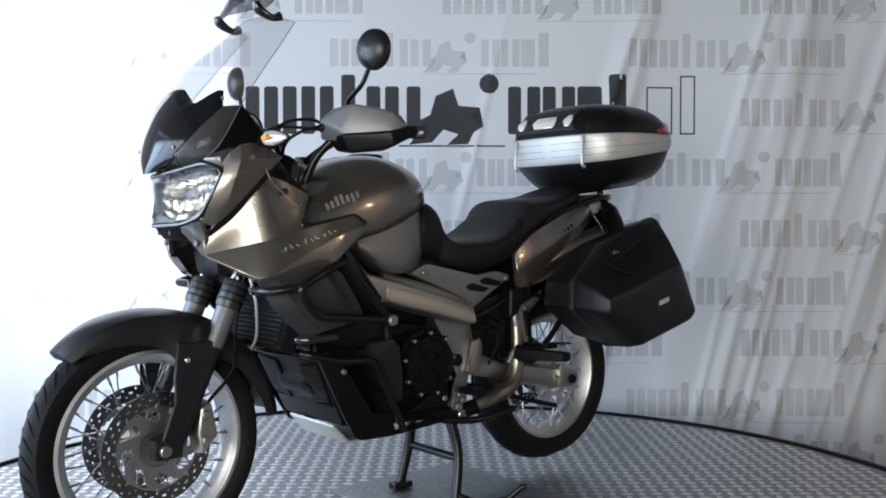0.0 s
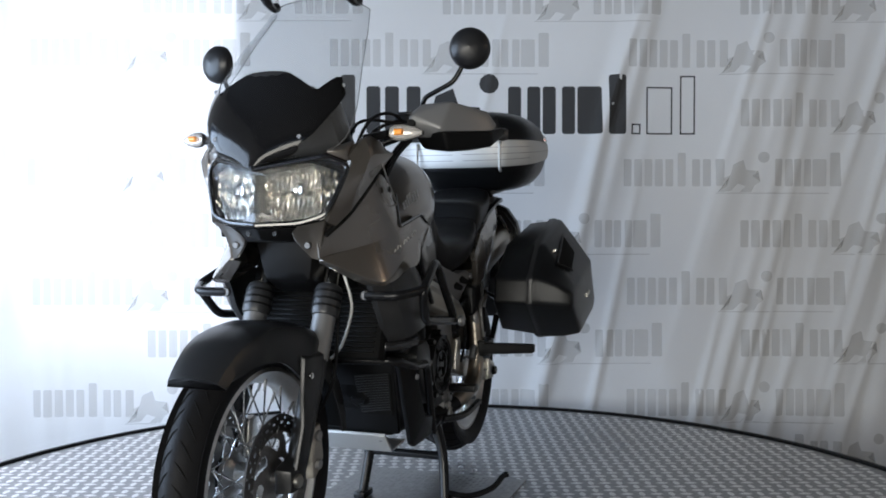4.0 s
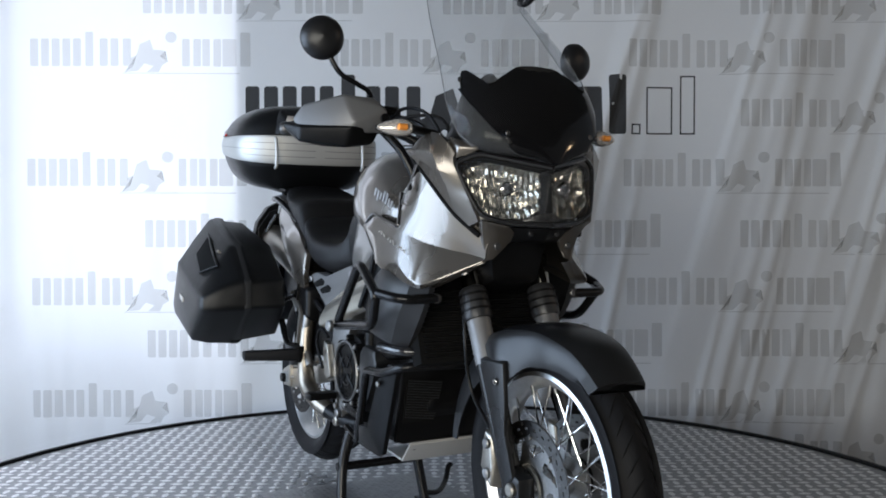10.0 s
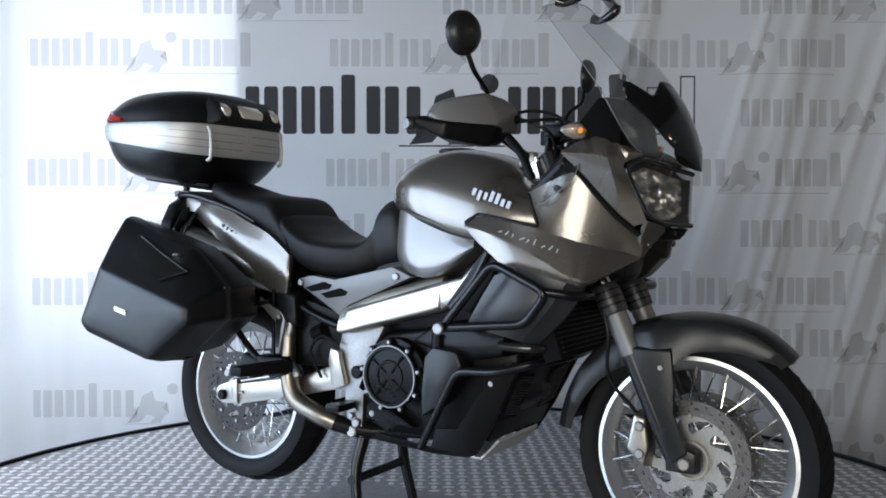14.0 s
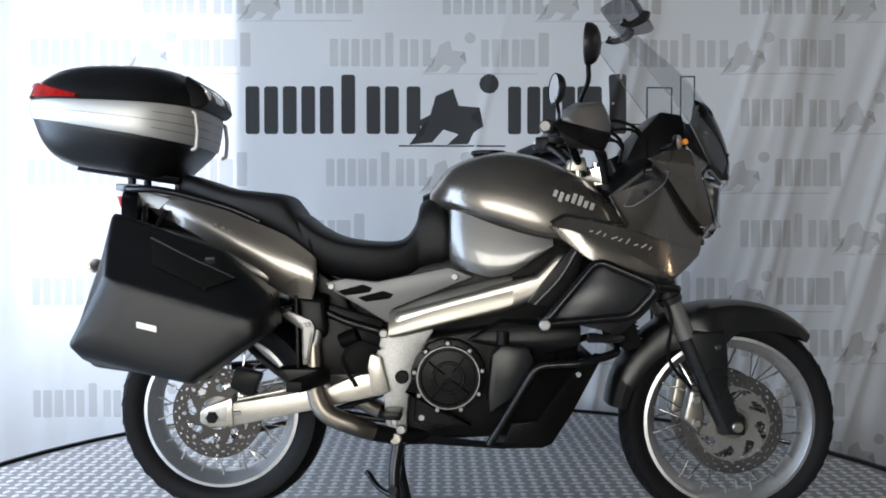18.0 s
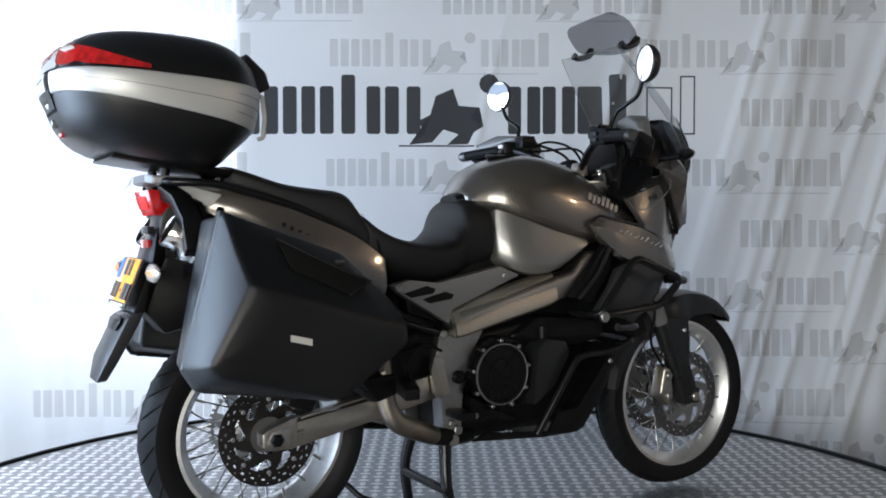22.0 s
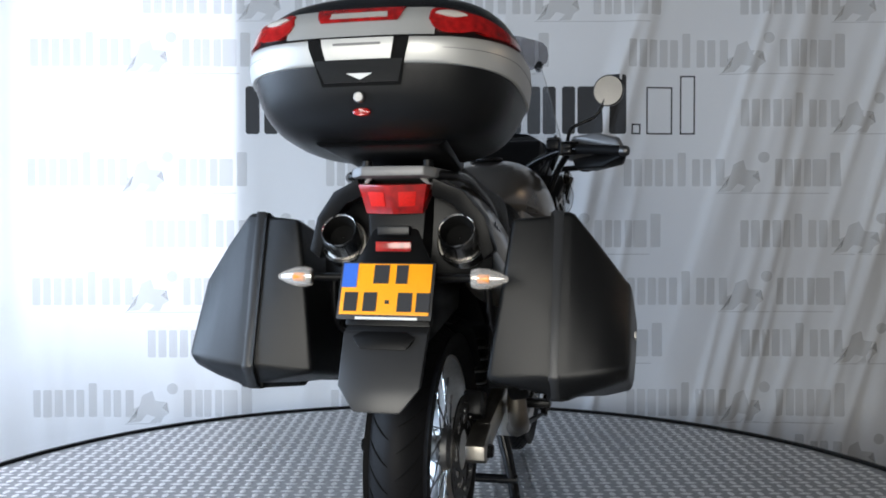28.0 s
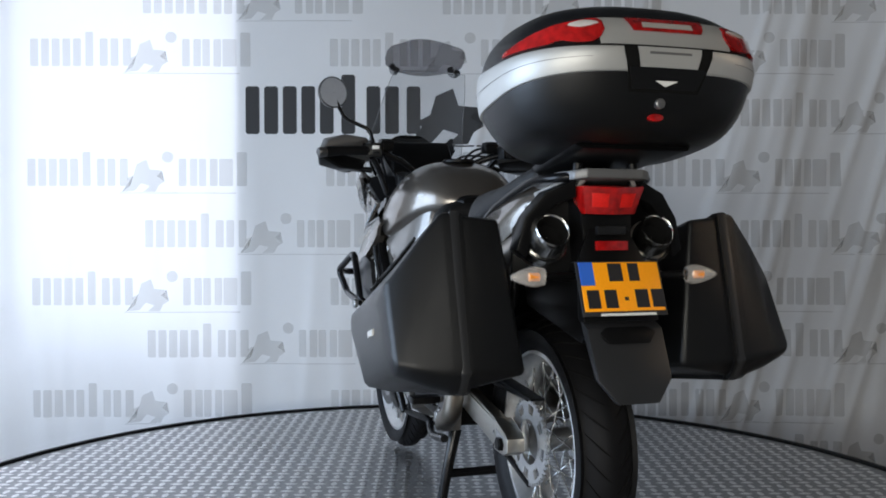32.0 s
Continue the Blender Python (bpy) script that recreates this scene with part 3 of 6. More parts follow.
for s in BOTH:
    y = 0.098 * s
    leg = part("fork_leg", tube([along(-0.02, y), along(0.1, y), along(0.29, y)], [0.024, 0.027, 0.028], 16, 3), GREYPL, BIKE, "dark grey lower fork leg")
    part("fork_sleeve", rod(along(0.285, y), along(0.405, y), 0.0295, 20), COVER, leg, "satin grey fork sleeve")
    part("tube_protector", tube([along(0.395, y), along(0.405, y), along(0.465, y), along(0.477, y)], [0.031, 0.036, 0.035, 0.028], 20, 2), SHROUD, leg, "dark grey fork tube protector")
    for k in range(3):
        part("protector_rib", rod(along(0.415 + 0.019 * k, y), along(0.421 + 0.019 * k, y), 0.0375, 20), BLACKPL, leg)
    part("fork_tube", rod(along(0.47, y), along(0.70, y), 0.0225, 18), FORKTUBE, leg, "chrome fork tube, its dark reflection put into the colour")
    part("upper_tube", rod(along(0.64, y), along(0.86, y), 0.03, 18), BLACKPL, leg, "black upper fork tube")
    part("axle_clamp", hull([(FX - 0.05, y - 0.02 * s, FZ - 0.028), (FX + 0.03, y - 0.02 * s, FZ - 0.03), (FX + 0.032, y - 0.02 * s, FZ + 0.03), (FX - 0.06, y - 0.02 * s, FZ + 0.06),
                             (FX - 0.05, y + 0.022 * s, FZ - 0.024), (FX + 0.025, y + 0.022 * s, FZ - 0.026), (FX + 0.025, y + 0.022 * s, FZ + 0.026), (FX - 0.055, y + 0.022 * s, FZ + 0.055)], 0.008), GREYPL, leg)
    bolt(FX, y + 0.026 * s, FZ, 0.016, leg, ALU)
    guard = prism([(FX - 0.03, FZ - 0.012), (FX + 0.010, FZ + 0.02), (FX - 0.028, FZ + 0.12), (FX - 0.026, FZ + 0.19), (FX - 0.035, FZ + 0.285), (FX - 0.155, FZ + 0.285), (FX - 0.142, FZ + 0.22), (FX - 0.098, FZ + 0.12)], 0, 0.012, 0.004, 0.06)
    part("fork_guard", moved(flip(guard, s), Matrix.Translation((0, y + 0.014 * s, 0))), GREYPL, leg, "dark grey fork guard plate")
    bolt(FX - 0.060, y + 0.03 * s, FZ + 0.235, 0.008, leg, CHROME)
    cal = part("brake_caliper", hull([(FX - 0.155, 0.062 * s, FZ + 0.01), (FX - 0.10, 0.062 * s, FZ - 0.035), (FX - 0.085, 0.062 * s, FZ + 0.03), (FX - 0.10, 0.062 * s, FZ + 0.11), (FX - 0.135, 0.062 * s, FZ + 0.12),
                                      (FX - 0.155, 0.115 * s, FZ + 0.02), (FX - 0.11, 0.115 * s, FZ - 0.025), (FX - 0.095, 0.115 * s, FZ + 0.03), (FX - 0.105, 0.115 * s, FZ + 0.10), (FX - 0.135, 0.115 * s, FZ + 0.11)], 0.01, 3), ALU, BIKE, "silver brake caliper")
    for dz in (0.0, 0.07):
        bolt(FX - 0.118, 0.117 * s, FZ + dz + 0.01, 0.013, cal)
    part("brake_hose", tube([(FX - 0.13, 0.1 * s, FZ + 0.11), (FX - 0.2, 0.115 * s, FZ + 0.2), (FX - 0.2, 0.13 * s, FZ + 0.33), (FX - 0.26, 0.10 * s, FZ + 0.48)], 0.005, 8), BLACKPL, BIKE, "black brake hose")


def mudguard():
    """Arched shell over the front tyre with sides that run down to the fork."""
    rs = []
    a0, a1, n = radians(48), radians(172), 44
    for i in range(n + 1):
        a = a0 + (a1 - a0) * i / n
        ro = 0.372 + 0.004 * math.sin(3 * a) - 0.012 * max(0.0, 1 - i / 6)
        side = math.exp(-((a - radians(106)) / 0.24) ** 2)
        drop = float(np.interp(math.degrees(a), [48, 60, 80, 130, 150, 172], [0.028, 0.06, 0.085, 0.085, 0.07, 0.05])) + 0.06 * side
        hw = 0.070 + 0.018 * min(1.0, i / 9) + 0.028 * side
        ring = [(hw + 0.004 * side, ro - drop), (hw + 0.003, ro - 0.035), (hw * 0.88, ro - 0.013), (hw * 0.55, ro - 0.003), (0, ro), (-hw * 0.55, ro - 0.003), (-hw * 0.88, ro - 0.013), (-hw - 0.003, ro - 0.035), (-hw - 0.004 * side, ro - drop)]
        ring += [(-hw + 0.005, ro - drop), (-hw + 0.001, ro - 0.035), (-hw * 0.84, ro - 0.018), (0, ro - 0.006), (hw * 0.84, ro - 0.018), (hw - 0.001, ro - 0.035), (hw - 0.005, ro - drop)]
        rs.append([(FX + q * math.cos(a), y, FZ + q * math.sin(a)) for y, q in ring])
    return rings(rs)


part("front_mudguard", mudguard(), GREYPL, BIKE, "dark grey front mudguard")

# ---- tank, seat and side panels ----
TANK = part("fuel_tank", loft_x([(-0.012, 1.01, 1.03, 0.05, 2.2, 2, 0.5), (0.0, 0.985, 1.055, 0.09, 2.5, 1.9, 0.4), (0.05, 0.955, 1.112, 0.15, 2.7, 1.7, 0.33), (0.12, 0.928, 1.145, 0.187, 2.7, 1.6, 0.26), (0.2, 0.905, 1.16, 0.208, 2.7, 1.6, 0.21),
                                 (0.28, 0.88, 1.153, 0.217, 2.7, 1.6, 0.18), (0.36, 0.87, 1.13, 0.217, 2.7, 1.8, 0.18), (0.44, 0.88, 1.085, 0.206, 2.6, 3, 0.28), (0.52, 0.90, 1.03, 0.187, 2.5, 4, 0.36), (0.57, 0.91, 1.0, 0.168, 2.4, 4, 0.4)], 4, 64), PAINT, BIKE, "bronze-grey fuel tank")


def tank_flank():
    """The lighter lower flanks, tucked in under the tank's crease and swelling outwards below it."""
    rs = []
    for x, zt, zb, yt, ym in spline([(0.05, 0.985, 0.845, 0.12, 0.135), (0.056, 0.985, 0.825, 0.135, 0.152), (0.09, 0.975, 0.806, 0.155, 0.178), (0.14, 0.955, 0.791, 0.173, 0.197), (0.18, 0.94, 0.788, 0.183, 0.205), (0.24, 0.92, 0.803, 0.194, 0.212), (0.30, 0.905, 0.842, 0.202, 0.214), (0.345, 0.895, 0.876, 0.205, 0.211)], 4):
        h = zt - zb
        half = [(yt - 0.02, zt + 0.012), (yt, zt), (yt + 0.35 * (ym - yt), zt - 0.22 * h), (yt + 0.75 * (ym - yt), zt - 0.5 * h), (ym, zt - 0.76 * h), (ym - 0.003, zt - 0.88 * h), (ym - 0.014, zt - 0.97 * h), (ym - 0.04, zb)]
        rs.append([(x, y, z) for y, z in half] + [(x, -y, z) for y, z in half[::-1]])
    return rings(rs)


part("tank_side_panel", tank_flank(), PAINT2, TANK, "lighter grey tank flank")
part("filler_cap", moved(disc(0, 0, 0, 0.055, 0.014, 32), Matrix.Translation((0.17, 0, 1.158)) @ Matrix.Rotation(radians(90), 4, "X")), BLACKPL, TANK, "black filler cap")
part("tank_pad", loft_x([(-0.03, 0.995, 1.03, 0.05, 2.5, 2.5, 0.5), (0.0, 0.99, 1.04, 0.07, 2.5, 2.5, 0.5), (0.03, 1.0, 1.03, 0.06, 2.5, 2.5, 0.5)], 3, 20), BLACKPL, TANK)
SEAT = part("rider_seat", loft_x([(-0.42, 0.86, 0.955, 0.13, 4, 2.6, 0.7), (-0.39, 0.83, 0.972, 0.16, 4, 2.6, 0.7), (-0.34, 0.80, 0.935, 0.172, 4.2, 2.6, 0.7), (-0.27, 0.775, 0.903, 0.178, 4.2, 2.6, 0.7), (-0.17, 0.762, 0.89, 0.172, 4, 2.6, 0.7), (-0.09, 0.77, 0.897, 0.155, 3.6, 2.6, 0.65),
                                  (-0.05, 0.775, 0.945, 0.142, 3.2, 2.6, 0.6), (-0.035, 0.78, 1.005, 0.138, 3, 2.6, 0.5), (0.0, 0.80, 1.022, 0.14, 3, 3, 0.5), (0.035, 0.81, 1.01, 0.142, 3, 3, 0.5), (0.052, 0.83, 0.97, 0.135, 3, 3, 0.5)], 4, 40), SEATM, BIKE, "black vinyl rider seat")
part("pillion_seat", loft_x([(-0.76, 1.04, 1.085, 0.06, 3, 2.4, 0.5), (-0.74, 1.015, 1.092, 0.105, 3.6, 2.4, 0.5), (-0.69, 1.0, 1.078, 0.128, 3.8, 2.6, 0.5), (-0.60, 0.965, 1.05, 0.148, 4, 2.6, 0.5), (-0.5, 0.925, 1.038, 0.162, 4, 2.6, 0.5), (-0.44, 0.885, 1.030, 0.168, 4, 2.6, 0.5), (-0.41, 0.865, 1.0, 0.168, 3.6, 2.6, 0.55), (-0.375, 0.845, 0.945, 0.165, 3.2, 2.6, 0.6), (-0.345, 0.83, 0.91, 0.15, 3, 2.6, 0.6)], 4, 40), SEATM, BIKE, "black vinyl pillion seat")
part("seat_seam", tube([(-0.345, -0.172, 0.86), (-0.36, -0.155, 0.925), (-0.372, -0.08, 0.953), (-0.374, 0, 0.956), (-0.372, 0.08, 0.953), (-0.36, 0.155, 0.925), (-0.345, 0.172, 0.86)], 0.004, 8, 4), GROOVE, SEAT)
for s in BOTH:
    tp = patch([[(x, y * s, z) for x, y, z in r] for r in (
        ((-0.87, 0.085, 1.03), (-0.85, 0.10, 1.005), (-0.82, 0.112, 0.975)), ((-0.72, 0.13, 1.026), (-0.715, 0.152, 0.975), (-0.71, 0.150, 0.925)),
        ((-0.55, 0.158, 0.962), (-0.565, 0.180, 0.90), (-0.58, 0.174, 0.845)), ((-0.44, 0.168, 0.918), (-0.47, 0.188, 0.848), (-0.50, 0.180, 0.785)),
        ((-0.385, 0.174, 0.885), (-0.395, 0.190, 0.815), (-0.425, 0.182, 0.742)), ((-0.340, 0.176, 0.850), (-0.342, 0.187, 0.785), (-0.365, 0.178, 0.712)), ((-0.332, 0.174, 0.838), (-0.332, 0.184, 0.775), (-0.348, 0.176, 0.708)))], 4, 5, 0.016, (0, -s, 0))
    tail = part("tail_panel", tp, PAINT, BIKE, "bronze-grey tail side panel")
    bolt(-0.362, 0.172 * s, 0.73, 0.009, tail)
    for k in range(7):
        part("lettering_bar", moved(box(0, 0.010 if k < 3 else 0.012, -0.001, 0.001, 0, 0.012, 0), Matrix.Translation((-0.63 + 0.021 * k, (0.171 + 0.0017 * k) * s, 0.935 - 0.0098 * k)) @ Matrix.Rotation(radians(22), 4, "Y")), GREYPL, tail)
    # lower side fairing: a sloping facet over a ridge, with the upright flank below it
    lf = patch([[(x, y * s, z) for x, y, z in r] for r in (
        ((0.338, 0.232, 0.948), (0.336, 0.244, 0.938), (0.337, 0.245, 0.934), (0.350, 0.244, 0.92), (0.362, 0.243, 0.905), (0.366, 0.222, 0.902)),
        ((0.385, 0.232, 0.962), (0.392, 0.246, 0.928), (0.394, 0.248, 0.922), (0.403, 0.250, 0.895), (0.412, 0.250, 0.868), (0.415, 0.228, 0.864)),
        ((0.460, 0.236, 0.947), (0.465, 0.251, 0.900), (0.467, 0.253, 0.893), (0.466, 0.257, 0.863), (0.465, 0.258, 0.834), (0.468, 0.235, 0.830)),
        ((0.550, 0.240, 0.927), (0.562, 0.254, 0.858), (0.564, 0.256, 0.851), (0.562, 0.257, 0.832), (0.560, 0.255, 0.812), (0.560, 0.230, 0.806)),
        ((0.640, 0.218, 0.899), (0.645, 0.252, 0.812), (0.647, 0.253, 0.806), (0.646, 0.253, 0.800), (0.645, 0.251, 0.792), (0.640, 0.225, 0.788)),
        ((0.705, 0.178, 0.880), (0.692, 0.232, 0.803), (0.693, 0.232, 0.799), (0.691, 0.230, 0.795), (0.688, 0.227, 0.791), (0.680, 0.205, 0.789)),
        ((0.780, 0.124, 0.858), (0.778, 0.130, 0.853), (0.778, 0.130, 0.851), (0.776, 0.130, 0.850), (0.772, 0.130, 0.848), (0.760, 0.120, 0.846)))], 4, 1, 0.012, (-0.2, -s, 0))
    fair = part("side_fairing", lf, PAINT, BIKE, "bronze-grey lower side fairing", 14)
    upper = patch([[(x, y * s, z) for x, y, z in r] for r in (
        ((0.505, 0.205, 1.022), (0.528, 0.226, 0.975), (0.548, 0.243, 0.928)), ((0.575, 0.214, 1.050), (0.588, 0.226, 0.98), (0.60, 0.235, 0.913)), ((0.645, 0.216, 1.068), (0.648, 0.216, 0.98), (0.65, 0.216, 0.896)),
        ((0.70, 0.190, 1.015), (0.70, 0.187, 0.945), (0.705, 0.180, 0.880)), ((0.755, 0.148, 0.95), (0.748, 0.152, 0.91), (0.745, 0.147, 0.869)), ((0.79, 0.118, 0.905), (0.786, 0.123, 0.88), (0.781, 0.123, 0.858)))], 4, 3, 0.012, (-0.3, -s, 0))
    part("upper_fairing", upper, PAINT, fair, "bronze-grey upper fairing facet")
    part("cowl_shoulder", hull([(0.765, 0.192 * s, 1.090), (0.798, 0.150 * s, 1.108), (0.775, 0.190 * s, 1.118), (0.74, 0.196 * s, 1.145), (0.70, 0.195 * s, 1.11), (0.80, 0.15 * s, 1.118), (0.74, 0.15 * s, 1.12)], 0.006), PAINT, BIKE, "bronze-grey cowl shoulder below the screen")
    # cowl beside the headlight
    cw = patch([[(x, y * s, z) for x, y, z in r] for r in (
        ((0.615, 0.232, 1.126), (0.618, 0.249, 1.120), (0.624, 0.246, 1.112), (0.630, 0.242, 1.104)),
        ((0.655, 0.230, 1.146), (0.668, 0.245, 1.115), (0.672, 0.235, 1.088), (0.668, 0.226, 1.065)),
        ((0.700, 0.222, 1.157), (0.716, 0.242, 1.110), (0.720, 0.222, 1.060), (0.706, 0.205, 1.015)),
        ((0.722, 0.217, 1.151), (0.731, 0.239, 1.104), (0.742, 0.211, 1.032), (0.742, 0.188, 0.972)),
        ((0.726, 0.216, 1.150), (0.737, 0.238, 1.101), (0.749, 0.209, 1.027), (0.748, 0.185, 0.966)),
        ((0.752, 0.208, 1.130), (0.752, 0.216, 1.090), (0.770, 0.194, 1.015), (0.778, 0.165, 0.935)),
        ((0.768, 0.196, 1.102), (0.765, 0.200, 1.080), (0.788, 0.181, 1.015), (0.810, 0.158, 0.945)))], 1, 2, 0.016, (-0.4, -0.8 * s, 0))
    cowl = part("front_cowl", cw, PAINT, BIKE, "bronze-grey front cowl", 16)
    tab = sheet([(x, y * s, z) for x, y, z in ((0.812, 0.152, 0.948), (0.836, 0.092, 0.934), (0.828, 0.072, 0.920), (0.806, 0.066, 0.903), (0.796, 0.078, 0.885), (0.784, 0.103, 0.857), (0.778, 0.119, 0.853), (0.788, 0.134, 0.908))], [(0, 1, 2, 7), (2, 3, 4, 7), (4, 5, 6, 7)], 0.012, 0.002, (-1, 0, 0))
    part("cowl_bracket", tab, PAINT, cowl, "grey cowl tab below the headlight")
    bolt(0.796, 0.099 * s, 0.888, 0.009, cowl, STEEL, "x")
    for k in range(7):
        part("lettering_bar", moved(box(0, 0.0115, -0.001, 0.001, -0.018 if k == 1 else -0.010, 0.019 if k in (3, 4) else 0.010, 0), Matrix.Translation((0.345 + 0.0172 * k, 0.2135 * s, 1.030 - 0.0062 * k)) @ Matrix.Rotation(radians(7) * s, 4, "X") @ Matrix.Rotation(radians(20), 4, "Y")), ALUD, TANK)

    part("panel_gap", tube(bent([(0.334, 0.235 * s, 0.945), (0.372, 0.232 * s, 0.969), (0.553, 0.241 * s, 0.934), (0.507, 0.210 * s, 1.02)], 0.012), 0.0045, 6, 1), GLOSSBK, fair)
    part("panel_gap", tube([(0.622, 0.228 * s, 1.098), (0.664, 0.218 * s, 1.056), (0.701, 0.197 * s, 1.005), (0.739, 0.174 * s, 0.958), (0.784, 0.140 * s, 0.913)], 0.007, 8, 3), GROOVE, fair)
    for k in range(9):
        part("script_bar", moved(box(0, 0.012 + 0.006 * (k % 2), -0.001, 0.001, 0, 0.003, 0), Matrix.Translation((0.44 + 0.021 * k, (0.2435 + 0.0012 * min(k, 4)) * s, 0.918 - 0.0062 * k)) @ Matrix.Rotation(radians(-30 * s), 4, "X") @ Matrix.Rotation(radians(-18 - 20 * (k % 3)), 4, "Y")), STICKER, fair)
    pod = [(0.53, 0.205 * s, 1.0), (0.565, 0.238 * s, 0.992), (0.645, 0.246 * s, 1.05), (0.662, 0.238 * s, 1.088), (0.59, 0.205 * s, 1.092)]
    ad = part("air_deflector", sheet(pod, [(0, 1, 2, 3, 4)], 0.004, 0.0, (0, -s, 0)), CLEAR, BIKE, "small clear wind deflector")
    part("deflector_edge", tube(pod[:4], 0.0014, 8, 3), COVER, ad)
    part("deflector_edge", tube(pod[3:] + pod[:1], 0.0013, 8, 2), COVER, ad)
    bolt(0.60, 0.232 * s, 1.03, 0.009, ad, GREYPL)
    # frame, covers, engine sides
    sp = part("frame_spar", bevelled(prism([(-0.13, 0.655), (-0.105, 0.69), (0.21, 0.778), (0.30, 0.80), (0.36, 0.86), (0.42, 0.86), (0.34, 0.74), (0.277, 0.715), (0.218, 0.692), (-0.093, 0.615), (-0.135, 0.622)], 0.125 * s, 0.2 * s, 0.0, 0.03), 0.024, 5, 50), ALU, BIKE, "polished aluminium frame spar")
    ends = ((-0.122, 0.618, 0.690), (-0.10, 0.618, 0.699), (0.0, 0.643, 0.738), (0.12, 0.672, 0.772), (0.205, 0.694, 0.792), (0.232, 0.704, 0.796))
    fold = ((0.0, 0.190), (0.06, 0.203), (0.14, 0.2075), (0.4, 0.204), (0.7, 0.193), (0.94, 0.180), (1.0, 0.168))
    part("spar_face", patch([[(x, y * s, lo + (hi - lo) * f) for f, y in fold] for x, lo, hi in ends], 3, 3, 0.02, (0, -s, 0)), SPARFACE, sp, "brushed spar face, a warm reflection put into its tint")
    part("pivot_plate", prism([(-0.165, 0.55), (-0.145, 0.63), (0.01, 0.64), (-0.02, 0.59), (-0.05, 0.527), (-0.068, 0.428), (-0.075, 0.30), (-0.13, 0.30), (-0.14, 0.43)], 0.09 * s, 0.15 * s, 0.008), ALUD, sp, "grey cast pivot plate")
    bolt(-0.087, 0.155 * s, 0.498, 0.02, sp, ENGINE)
    bolt(-0.105, 0.157 * s, 0.318, 0.018, sp, ALU)
    bolt(-0.14, 0.16 * s, 0.625, 0.013, sp)
    cv = part("frame_cover", prism([(-0.31, 0.772), (-0.25, 0.785), (-0.16, 0.775), (0.05, 0.818), (0.12, 0.79), (0.05, 0.762), (-0.112, 0.697), (-0.125, 0.655), (-0.20, 0.70), (-0.28, 0.745)], 0.13 * s, 0.17 * s, 0.006), COVER, BIKE, "grey plastic frame cover")
    bolt(0.066, 0.173 * s, 0.79, 0.011, cv)
    bolt(-0.29, 0.173 * s, 0.762, 0.010, cv)
    # Slots are not cut: matte black plates paint their shade on the cover.
    for k in (0, 1):
        part("cover_slot_shade", prism([(-0.275 + 0.06 * k, 0.748 - 0.018 * k), (-0.20 + 0.06 * k, 0.768 - 0.018 * k), (-0.17 + 0.06 * k, 0.758 - 0.018 * k), (-0.18 + 0.06 * k, 0.745 - 0.018 * k), (-0.25 + 0.06 * k, 0.735 - 0.018 * k)], 0.165 * s, 0.1725 * s, 0.003), GROOVE, cv)
    # radiator shroud and air duct
    sh = patch([[(x, y * s, z) for x, y, z in r] for r in (
        ((0.430, 0.250, 0.805), (0.388, 0.254, 0.738), (0.345, 0.245, 0.672)), ((0.500, 0.258, 0.828), (0.462, 0.268, 0.742), (0.420, 0.258, 0.658)), ((0.580, 0.256, 0.808), (0.535, 0.268, 0.725), (0.475, 0.252, 0.645)),
        ((0.630, 0.246, 0.795), (0.575, 0.254, 0.715), (0.498, 0.238, 0.636)), ((0.636, 0.243, 0.794), (0.581, 0.250, 0.713), (0.503, 0.235, 0.635)), ((0.672, 0.212, 0.788), (0.617, 0.216, 0.702), (0.528, 0.205, 0.622)))], 3, 4, 0.016, (-0.1, -s, 0))
    part("radiator_shroud", sh, SHROUD, BIKE, "grey radiator shroud")
    part("air_duct", prism([(0.27, 0.72), (0.40, 0.885), (0.43, 0.87), (0.415, 0.80), (0.345, 0.70)], 0.2 * s, 0.232 * s, 0.006), BLACKPL, BIKE, "black air duct beside the tank")
    part("duct_trim", tube([(0.29, 0.236 * s, 0.715), (0.36, 0.24 * s, 0.79), (0.405, 0.24 * s, 0.865)], 0.007, 8), GREYPL, BIKE)
    # crash bar
    cb = part("crash_bar", tube(bent([(0.31, 0.18 * s, 0.669), (0.31, 0.312 * s, 0.669), (0.455, 0.305 * s, 0.842), (0.62, 0.330 * s, 0.772), (0.55, 0.31 * s, 0.69), (0.31, 0.31 * s, 0.668)], 0.03), 0.012, 12, 1), BARM, BIKE, "black tubular crash bar")
    part("crash_bar_brace", tube(bent([(0.605, 0.325 * s, 0.775), (0.685, 0.29 * s, 0.762), (0.68, 0.20 * s, 0.762)], 0.04), 0.012, 12, 1), BARM, cb)
    part("bar_cap", disc(0, 0, 0, 0.013, 0.012, 16), STEEL, cb).matrix_basis = Matrix.Translation((0.682, 0.2 * s, 0.762)) @ Matrix.Rotation(radians(90), 4, "Z")
    bolt(0.31, 0.332 * s, 0.668, 0.016, cb, ALUD)
    part("lower_crash_bar", tube(bent([(0.165, 0.195 * s, 0.31), (0.300, 0.222 * s, 0.541), (0.43, 0.232 * s, 0.549), (0.525, 0.215 * s, 0.577), (0.55, 0.05 * s, 0.577), (0.55, 0.0, 0.577)], 0.03), 0.012, 12, 1), BARM, BIKE, "black lower crash bar")

part("radiator_guard", tube(bent([(0.44, -0.240, 0.622), (0.545, -0.225, 0.618), (0.575, 0.0, 0.614), (0.545, 0.225, 0.618), (0.44, 0.240, 0.622)], 0.05), 0.013, 12, 1), GLOSSBK, BIKE, "black tube below the radiator")

